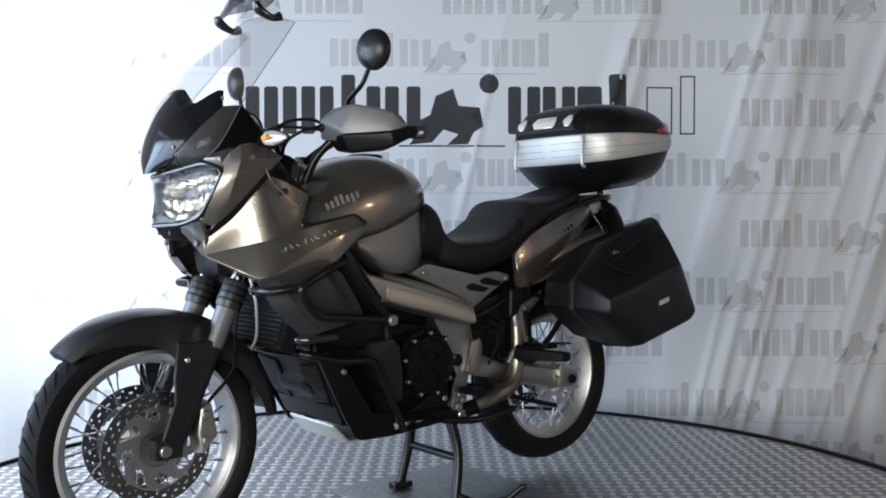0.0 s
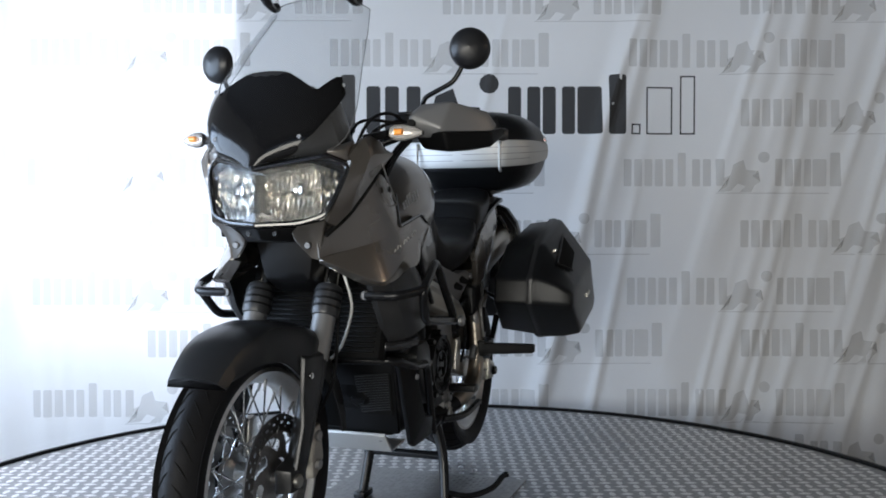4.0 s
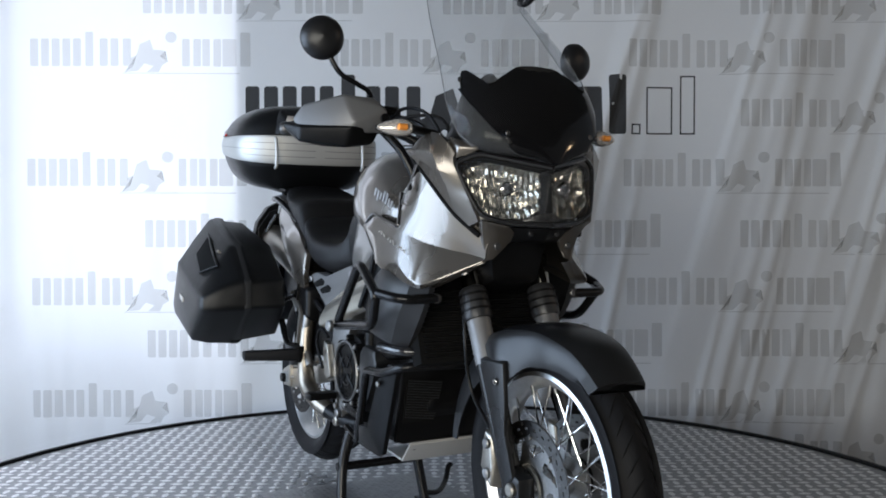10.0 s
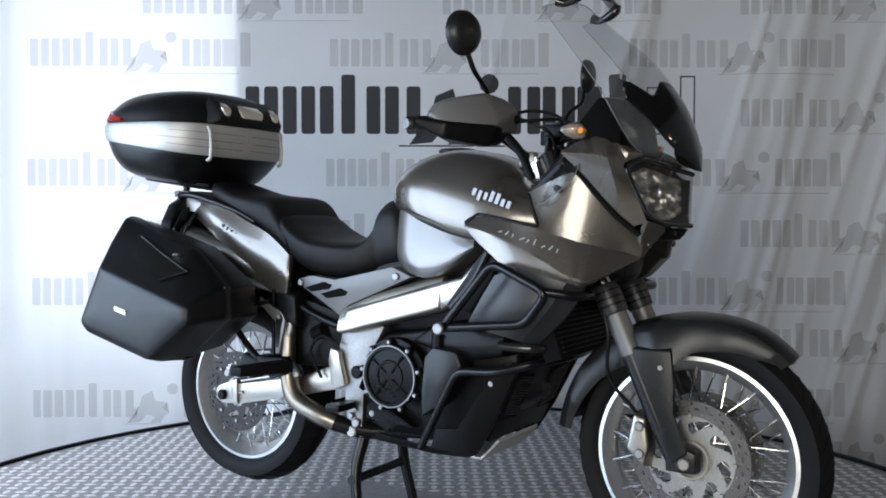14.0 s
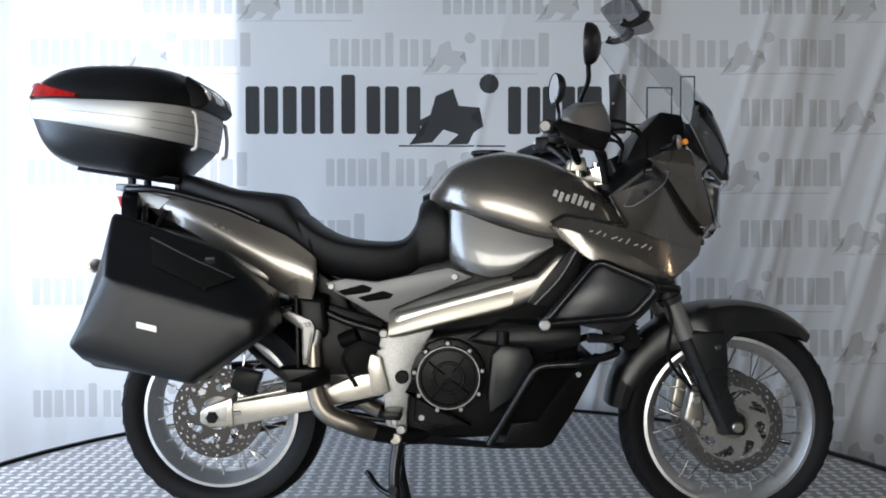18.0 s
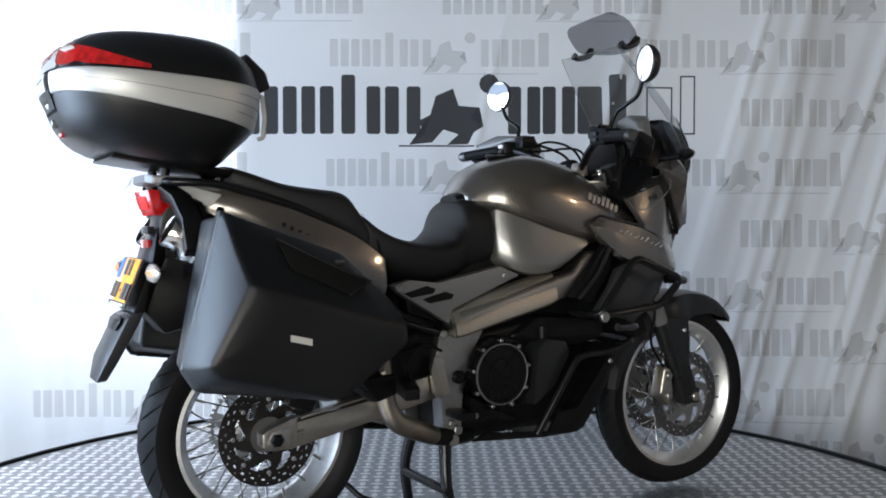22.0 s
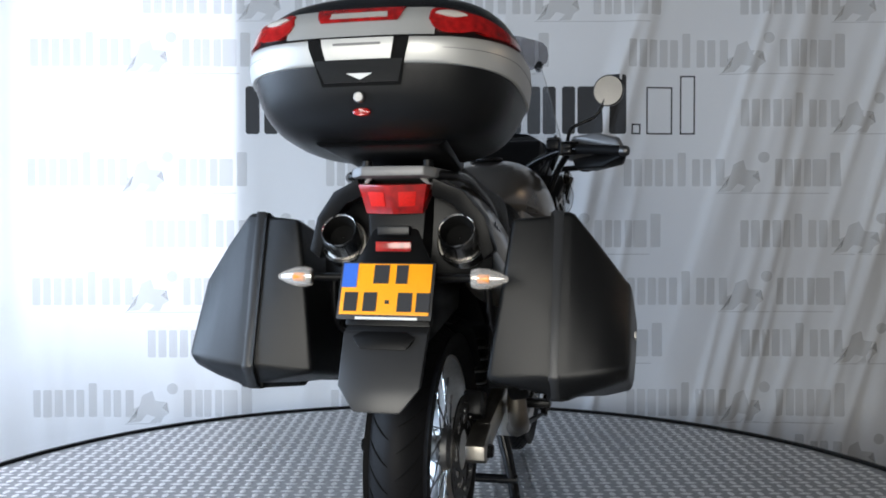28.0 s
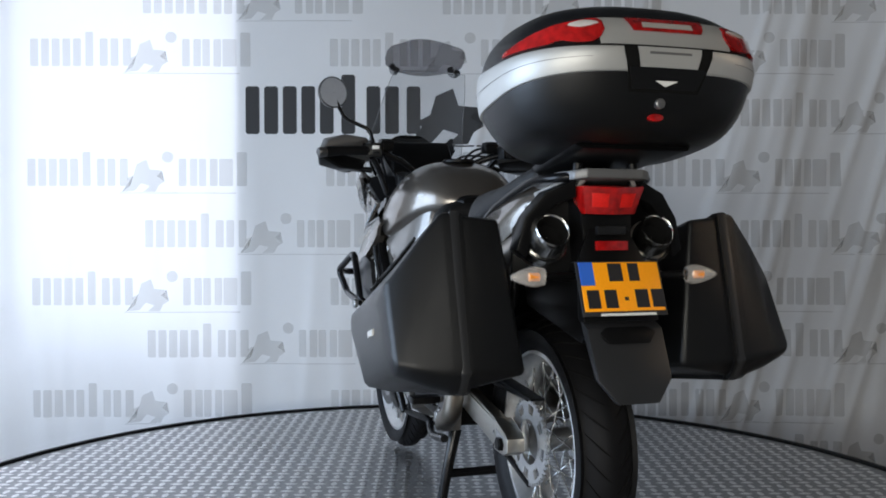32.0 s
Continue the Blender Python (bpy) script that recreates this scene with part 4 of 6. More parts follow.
# ---- engine ----
ENG = part("engine", hull([(-0.12, -0.13, 0.60), (-0.12, 0.13, 0.60), (0.25, -0.13, 0.66), (0.25, 0.13, 0.66), (0.43, -0.1, 0.62), (0.43, 0.1, 0.62), (0.44, -0.1, 0.45), (0.44, 0.1, 0.45), (0.30, -0.12, 0.32), (0.30, 0.12, 0.32), (-0.08, -0.12, 0.30), (-0.08, 0.12, 0.30)], 0.02, 3), ENGINE, BIKE, "black engine block")
for s in BOTH:
    ring = [(0.048 + 0.112 * math.cos(a), 0.50 + 0.112 * math.sin(a)) for a in [radians(-150 + 15 * k) for k in range(25)]]
    part("crankcase_cover", prism([(-0.055, 0.36), (0.12, 0.35)] + [p for p in ring if p[1] > 0.43], 0.10 * s, 0.160 * s, 0.008, 0.02), ENGINE, ENG, "black crankcase cover")
    cl = part("clutch_cover", lathe([(0.092, 0.15 * s), (0.092, 0.176 * s), (0.087, 0.184 * s), (0.080, 0.184 * s), (0.077, 0.178 * s), (0.048, 0.180 * s), (0.046, 0.184 * s), (0.040, 0.184 * s), (0.038, 0.180 * s), (0.001, 0.181 * s)], 0.048, 0.50, 56), ENGINE, ENG, "round black engine cover")
    # The right-hand ring's gleam is put into its colour as brighter metal.
    part("cover_ring", lathe([(0.0865, 0.1835 * s), (0.088, 0.1865 * s), (0.0905, 0.1865 * s), (0.0925, 0.182 * s)], 0.048, 0.50, 56), ALUD if s < 0 else ENGINE, cl, "edge ring of the cover, its gleam put in as bright metal on one side")
    for k in range(9):
        a = 2 * math.pi * k / 9 + 0.2
        part("bolt_boss", disc(0.048 + 0.099 * math.cos(a), 0.168 * s, 0.50 + 0.099 * math.sin(a), 0.011, 0.022, 14), ENGINE, ENG)
        bolt(0.048 + 0.099 * math.cos(a), 0.181 * s, 0.50 + 0.099 * math.sin(a), 0.006, ENG, ALUD)
    for k in range(4):
        a = 2 * math.pi * k / 4 + 0.9
        part("cover_rib", rod((0.048 + 0.014 * math.cos(a), 0.182 * s, 0.50 + 0.014 * math.sin(a)), (0.048 + 0.074 * math.cos(a), 0.181 * s, 0.50 + 0.074 * math.sin(a)), 0.0035, 6), ENGINE, cl)
    part("cylinder_cover", prism([(0.160, 0.387), (0.158, 0.454), (0.170, 0.570), (0.200, 0.602), (0.284, 0.592), (0.300, 0.552), (0.290, 0.530), (0.236, 0.440)], 0.10 * s, 0.192 * s, 0.014, 0.06), GREYPL, ENG, "smooth dark grey cylinder cover")
    part("filler_neck", tube([(0.205, 0.165 * s, 0.595), (0.206, 0.165 * s, 0.632)], 0.019, 16, 1), ENGINE, ENG)
    part("cylinder_head", hull([(0.10, 0.08 * s, 0.61), (0.10, 0.155 * s, 0.60), (0.20, 0.08 * s, 0.67), (0.20, 0.155 * s, 0.66), (0.44, 0.08 * s, 0.66), (0.43, 0.19 * s, 0.645), (0.43, 0.08 * s, 0.58), (0.42, 0.19 * s, 0.585), (0.30, 0.16 * s, 0.56)], 0.012), ENGINE, ENG)
    bp = sheet([(0.46, 0.228 * s, 0.577), (0.405, 0.234 * s, 0.528), (0.30, 0.222 * s, 0.383), (0.228, 0.216 * s, 0.374), (0.205, 0.206 * s, 0.316), (0.318, 0.192 * s, 0.300), (0.345, 0.194 * s, 0.312), (0.40, 0.204 * s, 0.40), (0.475, 0.212 * s, 0.545), (0.497, 0.208 * s, 0.572), (-0.04, 0.155 * s, 0.303), (0.20, 0.18 * s, 0.294), (0.0, 0.172 * s, 0.328)],
               [(0, 1, 8, 9), (1, 2, 7, 8), (2, 6, 7), (2, 5, 6), (2, 3, 4, 5), (4, 12, 10, 11), (4, 11, 5)], 0.014, 0.003, (0, -s, 0))
    bel = part("belly_pan", bp, BLACKPL, BIKE, "black plastic belly pan")
    bolt(0.414, 0.237 * s, 0.519, 0.008, bel, ALUD)
    bolt(0.30, 0.175 * s, 0.312, 0.007, bel)
part("front_grille", sheet([(0.37, -0.165, 0.345), (0.37, 0.165, 0.345), (0.47, 0.185, 0.56), (0.47, -0.185, 0.56)], [(0, 1, 2, 3)], 0.02, 0.004, (-1, 0, 0)), BLACKPL, BIKE, "black cover before the engine")
for s in BOTH:
    part("mesh_insert", sheet([(0.404, 0.065 * s, 0.405), (0.404, 0.160 * s, 0.405), (0.460, 0.175 * s, 0.525), (0.460, 0.065 * s, 0.525)], [(0, 1, 2, 3)], 0.004, 0.0, (-1, 0, 0)), GROOVE, BIKE, "grey mesh insert")
    for k in range(15):
        z = 0.412 + 0.0076 * k
        x = 0.379 + (z - 0.345) * 0.465
        part("mesh_bar", rod((x, 0.068 * s, z), (x + 0.006, (0.158 + 0.0009 * k) * s, z + 0.013), 0.0022, 6), SHROUD, BIKE)
part("skid_plate", sheet([(0.18, -0.11, 0.287), (0.18, 0.11, 0.287), (0.32, -0.125, 0.288), (0.32, 0.125, 0.288), (0.375, -0.125, 0.345), (0.375, 0.125, 0.345)], [(0, 1, 3, 2), (2, 3, 5, 4)], 0.008, 0.003, (0.5, 0, -1)), SILVERPL, BIKE, "bare aluminium skid plate")
for s in BOTH:
    bolt(0.36, 0.105 * s, 0.325, 0.008, BIKE, ALUD, "x")
RAD = part("radiator", moved(box(-0.025, 0.025, -0.20, 0.20, -0.12, 0.12, 0.006), Matrix.Translation((0.54, 0, 0.70)) @ Matrix.Rotation(radians(-18), 4, "Y")), GROOVE, BIKE, "black radiator")
for k in range(17):
    part("radiator_fin", moved(box(0.024, 0.034, -0.185, 0.185, -0.0018, 0.0018, 0.0), Matrix.Translation((0.54, 0, 0.70)) @ Matrix.Rotation(radians(-18), 4, "Y") @ Matrix.Translation((0, 0, -0.104 + 0.013 * k))), ENGINE, RAD)
part("radiator_hose", tube([(0.66, 0.129, 0.817), (0.65, 0.144, 0.755), (0.64, 0.141, 0.709), (0.62, 0.105, 0.627), (0.62, 0.064, 0.578)], 0.0042, 8), SILVERPL, BIKE, "thin grey hose")
part("inner_frame", hull([(-0.6, -0.06, 0.93), (-0.6, 0.06, 0.93), (-0.42, -0.11, 0.86), (-0.42, 0.11, 0.86), (-0.26, -0.11, 0.75), (-0.26, 0.11, 0.75), (-0.22, -0.1, 0.60), (-0.22, 0.1, 0.60), (-0.36, -0.1, 0.66), (-0.36, 0.1, 0.66)], 0.02), BLACKPL, BIKE, "black rear subframe and wiring")
part("airbox", hull([(-0.24, -0.11, 0.79), (-0.24, 0.11, 0.79), (0.08, -0.12, 0.83), (0.08, 0.12, 0.83), (0.2, -0.1, 0.90), (0.2, 0.1, 0.90), (0.55, -0.1, 0.95), (0.55, 0.1, 0.95), (0.60, -0.12, 0.80), (0.60, 0.12, 0.80), (0.25, -0.11, 0.62), (0.25, 0.11, 0.62), (-0.22, -0.1, 0.62), (-0.22, 0.1, 0.62)], 0.02), BLACKPL, BIKE, "black airbox between the frame spars")
part("steering_head", hull([(0.56, -0.14, 0.95), (0.56, 0.14, 0.95), (0.74, -0.09, 0.93), (0.74, 0.09, 0.93), (0.72, -0.065, 0.80), (0.72, 0.065, 0.80), (0.62, -0.08, 0.76), (0.62, 0.08, 0.76)], 0.02), BLACKPL, BIKE, "black fork yoke cover")

# ---- swing arm, exhaust ----
for s in BOTH:
    sw = part("swing_arm", prism([(-0.60, 0.345), (-0.31, 0.405), (-0.20, 0.43), (-0.06, 0.46), (-0.06, 0.53), (-0.22, 0.50), (-0.31, 0.465), (-0.60, 0.415)], 0.10 * s, 0.145 * s, 0.008), ALU, BIKE, "polished aluminium swing arm")
    part("axle_block", prism([(-0.677, 0.362), (-0.65, 0.349), (-0.58, 0.352), (-0.583, 0.435), (-0.66, 0.408), (-0.677, 0.396)], 0.105 * s, 0.155 * s, 0.006), ALU, sw, "polished axle block")
    part("axle_recess", prism([(-0.664, 0.37), (-0.6, 0.365), (-0.598, 0.412), (-0.655, 0.398)], 0.15 * s, 0.1565 * s, 0.003), ALUD, sw)
    part("adjuster_bolt", rod((-0.60, 0.145 * s, 0.385), (-0.56, 0.145 * s, 0.392), 0.006, 8), ALUD, sw)
    part("arm_rib", prism([(-0.57, 0.424), (-0.32, 0.473), (-0.32, 0.480), (-0.57, 0.431)], 0.12 * s, 0.148 * s, 0.002), ALU, sw)
    part("axle_nut", disc(RX, 0.16 * s, RZ, 0.018, 0.02, 6), ENGINE, sw)
    pipe = part("exhaust_pipe", tube([(-0.17, 0.155 * s, 0.337), (-0.22, 0.172 * s, 0.358), (-0.30, 0.18 * s, 0.395), (-0.332, 0.18 * s, 0.45), (-0.338, 0.178 * s, 0.52), (-0.345, 0.165 * s, 0.62), (-0.37, 0.13 * s, 0.72)], [0.027, 0.029, 0.029, 0.027, 0.023, 0.022, 0.022], 16), PIPE, BIKE, "heat-tinted steel exhaust pipe")
    part("collector", tube([(-0.02, 0.10 * s, 0.315), (-0.10, 0.135 * s, 0.322), (-0.175, 0.157 * s, 0.338)], 0.026, 14, 3), ENGINE, pipe, "black collector pipe")
    hg = part("pillion_hanger", sheet([(-0.445, 0.195 * s, 0.715), (-0.40, 0.197 * s, 0.69), (-0.345, 0.2 * s, 0.668), (-0.332, 0.2 * s, 0.645), (-0.352, 0.205 * s, 0.54), (-0.368, 0.205 * s, 0.54), (-0.372, 0.2 * s, 0.64), (-0.435, 0.196 * s, 0.685)], [(0, 1, 2, 3, 4, 5, 6, 7)], 0.012, 0.003, (0, -s, 0)), PAINT2, BIKE, "silver pillion footrest hanger")
    part("hanger_slot", sheet([(-0.366, 0.2035 * s, 0.66), (-0.343, 0.2035 * s, 0.645), (-0.356, 0.2085 * s, 0.56), (-0.362, 0.2085 * s, 0.56)], [(0, 1, 2, 3)], 0.006, 0.0, (0, -s, 0)), GLOSSBK, hg)
    bolt(-0.352, 0.206 * s, 0.656, 0.008, hg, ALUD)
    part("footrest_bracket", hull([(-0.437, 0.17 * s, 0.535), (-0.318, 0.17 * s, 0.537), (-0.316, 0.17 * s, 0.475), (-0.377, 0.17 * s, 0.455), (-0.44, 0.17 * s, 0.495), (-0.437, 0.222 * s, 0.53), (-0.32, 0.222 * s, 0.53), (-0.32, 0.222 * s, 0.48), (-0.377, 0.222 * s, 0.463)], 0.008), BLACKPL, BIKE, "black folded pillion footrest")
    part("pillion_peg", hull([(x, y * s, z) for x, y, z in ((-0.325, 0.215, 0.488), (-0.285, 0.215, 0.488), (-0.325, 0.215, 0.528), (-0.285, 0.215, 0.528), (-0.385, 0.384, 0.492), (-0.34, 0.386, 0.492), (-0.385, 0.384, 0.522), (-0.34, 0.386, 0.522))], 0.007), RUBBER, BIKE, "black rubber pillion footpeg")
    part("carrier_stay", tube([(-0.53, 0.20 * s, 0.60), (-0.47, 0.205 * s, 0.545), (-0.41, 0.205 * s, 0.50)], 0.011, 8), BARM, BIKE, "black carrier stay")
    muf = part("muffler", tube([(-0.40, 0.14 * s, 0.75), (-0.48, 0.13 * s, 0.79), (-0.62, 0.132 * s, 0.835), (-0.865, 0.137 * s, 0.90)], [0.035, 0.055, 0.055, 0.052], 24, 4), ALU, BIKE, "round silver muffler under the tail")
    d = Vector((-0.8, -0.03 * s, 0.45)).normalized()
    e = Vector((-0.862, 0.137 * s, 0.90))
    u = Vector((0, 1, 0))
    w = d.cross(u).normalized()
    tip = [[e + d * q + (u * math.cos(a) + w * math.sin(a)) * r for a in [2 * math.pi * k / 40 for k in range(40)]] for q, r in ((-0.03, 0.053), (0.0, 0.05), (0.03, 0.044), (0.051, 0.042), (0.055, 0.040), (0.052, 0.037), (0.035, 0.034), (0.01, 0.031), (-0.01, 0.03))]
    part("muffler_tip", rings(tip, False), POLISHED, muf, "polished muffler tip", 60)
    rim_ring = [[e + d * q + (u * math.cos(a) + w * math.sin(a)) * r for a in [2 * math.pi * k / 40 for k in range(40)]] for q, r in ((-0.02, 0.0555), (-0.004, 0.0575), (0.002, 0.056), (-0.002, 0.053))]
    part("end_ring", rings(rim_ring, False), POLISHED, muf, "polished end ring", 60)
    part("end_face", rod(e - d * 0.02, e - d * 0.003, 0.054, 32), GLOSSBK, muf, "black muffler end face")
    bore = [[e + d * q + (u * math.cos(a) + w * math.sin(a)) * r for a in [2 * math.pi * k / 40 for k in range(40)]] for q, r in ((0.0525, 0.0375), (0.049, 0.0352), (0.03, 0.0325), (0.018, 0.031), (0.017, 0.012), (0.0165, 0.001))]
    part("tip_bore", rings(bore, False), GROOVE, muf, "black closed bore", 60)
    part("heat_boot", hull([(x, y * s, z) for x, y, z in ((-0.385, 0.11, 0.635), (-0.31, 0.12, 0.60), (-0.30, 0.185, 0.625), (-0.375, 0.192, 0.64), (-0.40, 0.12, 0.75), (-0.30, 0.12, 0.74), (-0.31, 0.182, 0.725), (-0.39, 0.182, 0.735))], 0.014, 3), BLACKPL, BIKE, "black boot over the pipe")
    part("heat_shield", hull([(-0.36, 0.10 * s, 0.50), (-0.36, 0.155 * s, 0.50), (-0.17, 0.10 * s, 0.50), (-0.17, 0.13 * s, 0.50), (-0.34, 0.10 * s, 0.72), (-0.34, 0.14 * s, 0.72), (-0.14, 0.10 * s, 0.66), (-0.14, 0.125 * s, 0.66)], 0.012), BLACKPL, BIKE, "black heat shield")
    part("footrest_hanger", tube([(-0.335, 0.165 * s, 0.70), (-0.33, 0.175 * s, 0.62), (-0.345, 0.18 * s, 0.55), (-0.30, 0.175 * s, 0.47)], 0.014, 10), ALUD, BIKE, "cast footrest hanger")
    part("frame_tube", tube([(-0.34, 0.15 * s, 0.70), (-0.25, 0.15 * s, 0.66), (-0.15, 0.15 * s, 0.63)], 0.012, 10), BARM, BIKE, "black lower frame tube")
    part("rider_footrest", moved(box(-0.025, 0.025, 0, 0.09, -0.01, 0.012, 0.005), Matrix.Translation((-0.11, 0.16 * s if s > 0 else -0.25, 0.40))), BLACKPL, BIKE, "black rubber rider footrest")
    part("heel_plate", prism([(-0.186, 0.53), (-0.177, 0.567), (-0.146, 0.558), (-0.138, 0.52), (-0.121, 0.457), (-0.157, 0.442), (-0.175, 0.458)], 0.15 * s, 0.172 * s, 0.006), ALU, BIKE, "silver heel plate")
part("chain", tube([(-0.64, 0.078, 0.49), (-0.3, 0.08, 0.50), (-0.08, 0.08, 0.53), (-0.05, 0.08, 0.49), (-0.08, 0.08, 0.44), (-0.3, 0.08, 0.36), (-0.64, 0.078, 0.268)], 0.009, 8), ENGINE, BIKE, "oiled drive chain")
part("chain_guard", sheet([(-0.70, 0.06, 0.50), (-0.70, 0.10, 0.50), (-0.3, 0.06, 0.53), (-0.3, 0.10, 0.53)], [(0, 1, 3, 2)], 0.006, 0.002, (0, 0, -1)), BLACKPL, BIKE)
for s in BOTH:
    part("pipe_guard", hull([(-0.385, 0.11 * s, 0.49), (-0.385, 0.205 * s, 0.49), (-0.395, 0.11 * s, 0.74), (-0.395, 0.19 * s, 0.74), (-0.375, 0.11 * s, 0.49), (-0.375, 0.205 * s, 0.49), (-0.385, 0.11 * s, 0.74), (-0.385, 0.19 * s, 0.74)], 0.003), BLACKPL, BIKE, "black guard behind the pipe")
for s in BOTH:
    for x, z, r in ((-0.115, 0.40, 0.012), (-0.095, 0.385, 0.008), (-0.11, 0.365, 0.010), (-0.09, 0.345, 0.014), (-0.03, 0.38, 0.010)):
        bolt(x, 0.158 * s, z, r, BIKE, ALUD)
    part("brake_line", tube([(-0.15, 0.165 * s, 0.58), (-0.21, 0.17 * s, 0.60), (-0.26, 0.165 * s, 0.55), (-0.22, 0.16 * s, 0.47)], 0.005, 8), RUBBER, BIKE, "black rear brake hose")
    part("shock_reservoir", rod((-0.265, 0.13 * s, 0.60), (-0.215, 0.145 * s, 0.62), 0.024, 14), ENGINE, BIKE)
for k in range(6):
    part("shock_coil", lathe([(0.034, -0.004), (0.04, -0.004), (0.042, 0.0), (0.04, 0.004), (0.034, 0.004)], 0, 0, 20), ALUD, BIKE).matrix_basis = Matrix.Translation((-0.198 + 0.007 * k, -0.03, 0.475 + 0.034 * k)) @ Matrix.Rotation(radians(90), 4, "X")
part("rear_caliper", hull([(-0.60, -0.08, 0.46), (-0.60, -0.13, 0.46), (-0.50, -0.08, 0.50), (-0.50, -0.13, 0.50), (-0.53, -0.08, 0.43), (-0.53, -0.13, 0.43), (-0.58, -0.08, 0.52), (-0.58, -0.13, 0.52)], 0.01), ENGINE, BIKE, "dark rear brake caliper")
part("rear_hugger", rings([[(RX + q * math.cos(a), y, RZ + q * math.sin(a)) for y, q in ((-0.085, 0.325), (-0.06, 0.335), (0, 0.34), (0.06, 0.335), (0.085, 0.325), (0.06, 0.328), (0, 0.332), (-0.06, 0.328))] for a in [radians(30 + 6 * i) for i in range(13)]]), BLACKPL, BIKE, "black rear hugger")
part("shock_absorber", tube([(-0.20, -0.03, 0.46), (-0.16, -0.03, 0.66)], 0.035, 14, 2), BLACKPL, BIKE)

# ---- centre stand ----
ST = part("centre_stand", tube([(-0.115, -0.15, 0.165), (-0.115, 0.13, 0.165)], 0.014, 12, 1), BARM, BIKE, "black centre stand")
for s in BOTH:
    part("stand_leg", tube([(-0.10, 0.10 * s, 0.30), (-0.112, 0.13 * s, 0.18), (-0.085, 0.148 * s, 0.03)], [0.02, 0.017, 0.016], 12, 4), BARM, ST)
    part("stand_foot", box(-0.125, -0.045, 0.148 * s - 0.02, 0.148 * s + 0.02, 0.0115, 0.035, 0.006), BARM, ST)
part("stand_lever", tube([(-0.09, 0.15, 0.05), (-0.13, 0.22, 0.035), (-0.19, 0.28, 0.05), (-0.225, 0.31, 0.085), (-0.235, 0.325, 0.09)], 0.010, 10), BARM, ST, "bent foot lever")
part("side_stand", tube([(-0.02, 0.16, 0.31), (-0.15, 0.19, 0.30), (-0.30, 0.20, 0.32)], 0.012, 10), BARM, BIKE, "folded side stand")

# ---- headlight and screen ----
HL = part("headlight", sheet([(0.712, -0.19, 1.078), (0.742, -0.15, 1.093), (0.822, 0, 1.06), (0.742, 0.15, 1.093), (0.712, 0.19, 1.078), (0.755, 0.152, 0.958), (0.776, 0.09, 0.938), (0.817, 0, 0.93), (0.776, -0.09, 0.938), (0.755, -0.152, 0.958)],
                             [(0, 1, 8, 9), (1, 2, 7, 8), (2, 3, 6, 7), (3, 4, 5, 6)], 0.05, 0.003, (-1, 0, 0)), GLOSSBK, BIKE, "twin clear headlight in a black surround")
for s in BOTH:
    bm = bmesh.new()
    rnd = random.Random(5)
    cols, rws = 30, 9
    grid = []
    for q in range(rws + 1):
        row = []
        for c in range(cols + 1):
            u = 0.015 + 0.152 * c / cols
            v = q / rws
            top = 1.051 + 0.25 * min(u, 0.12) - 0.45 * max(0.0, u - 0.13)
            low = 0.952 + 0.7 * max(0.0, 0.048 - u) + 0.8 * max(0.0, u - 0.112)
            z = low + (top - low) * v
            bowl = math.sin(math.pi * c / cols) * math.sin(math.pi * v)
            x = 0.858 - 0.53 * u - 0.17 * max(0.0, u - 0.15) - 0.022 * bowl + 0.08 * u * (1 - v)
            x += (0.0026 if c % 2 else -0.0026) * (1 if q % 3 else 0.3) + rnd.uniform(-0.002, 0.002) + 0.003 * math.sin(2.1 * q)
            z += rnd.uniform(-0.004, 0.004) if 0 < q < rws else 0.0
            row.append(bm.verts.new((x, u * s, z)))
        grid.append(row)
    for q in range(rws):
        for c in range(cols):
            bm.faces.new((grid[q][c], grid[q][c + 1], grid[q + 1][c + 1], grid[q + 1][c]))
    part("reflector", bm, LAMPCHROME, HL, "faceted chrome reflector", 1)
    part("bulb_shield", lathe([(0.019, -0.012), (0.019, 0.004), (0.014, 0.008), (0.012, 0.0), (0.001, -0.002)], 0, 0, 24), CHROME, HL, "round bulb shield").matrix_basis = Matrix.Translation((0.806, 0.079 * s, 1.021)) @ Matrix.Rotation(radians(-90), 4, "Z")
part("lens", sheet([(0.763, -0.195, 1.078), (0.795, -0.15, 1.098), (0.878, 0, 1.062), (0.795, 0.15, 1.098), (0.763, 0.195, 1.078), (0.809, 0.155, 0.957), (0.828, 0.093, 0.937), (0.872, 0, 0.930), (0.828, -0.093, 0.937), (0.809, -0.155, 0.957)],
                   [(0, 1, 8, 9), (1, 2, 7, 8), (2, 3, 6, 7), (3, 4, 5, 6)], 0.003, 0.0, (-1, 0, 0)), CLEAR, HL, "clear headlight lens").visible_shadow = False
part("lamp_divider", hull([(0.845, -0.022, 0.948), (0.845, 0.022, 0.948), (0.848, -0.014, 1.056), (0.848, 0.014, 1.056), (0.862, -0.012, 0.95), (0.862, 0.012, 0.95), (0.872, 0, 1.054)], 0.003), BLACKPL, HL, "black bar between the lamps")
OUT = [(0.876, 0, 1.068), (0.797, 0.150, 1.102), (0.765, 0.194, 1.081), (0.787, 0.176, 1.02), (0.81, 0.153, 0.961), (0.832, 0.093, 0.941), (0.873, 0, 0.936)]
for s in BOTH:
    part("headlight_border", tube(bent([(x, y * s, z) for x, y, z in OUT], 0.02), 0.0065, 8, 1), GLOSSBK, HL, "gloss black headlight border")
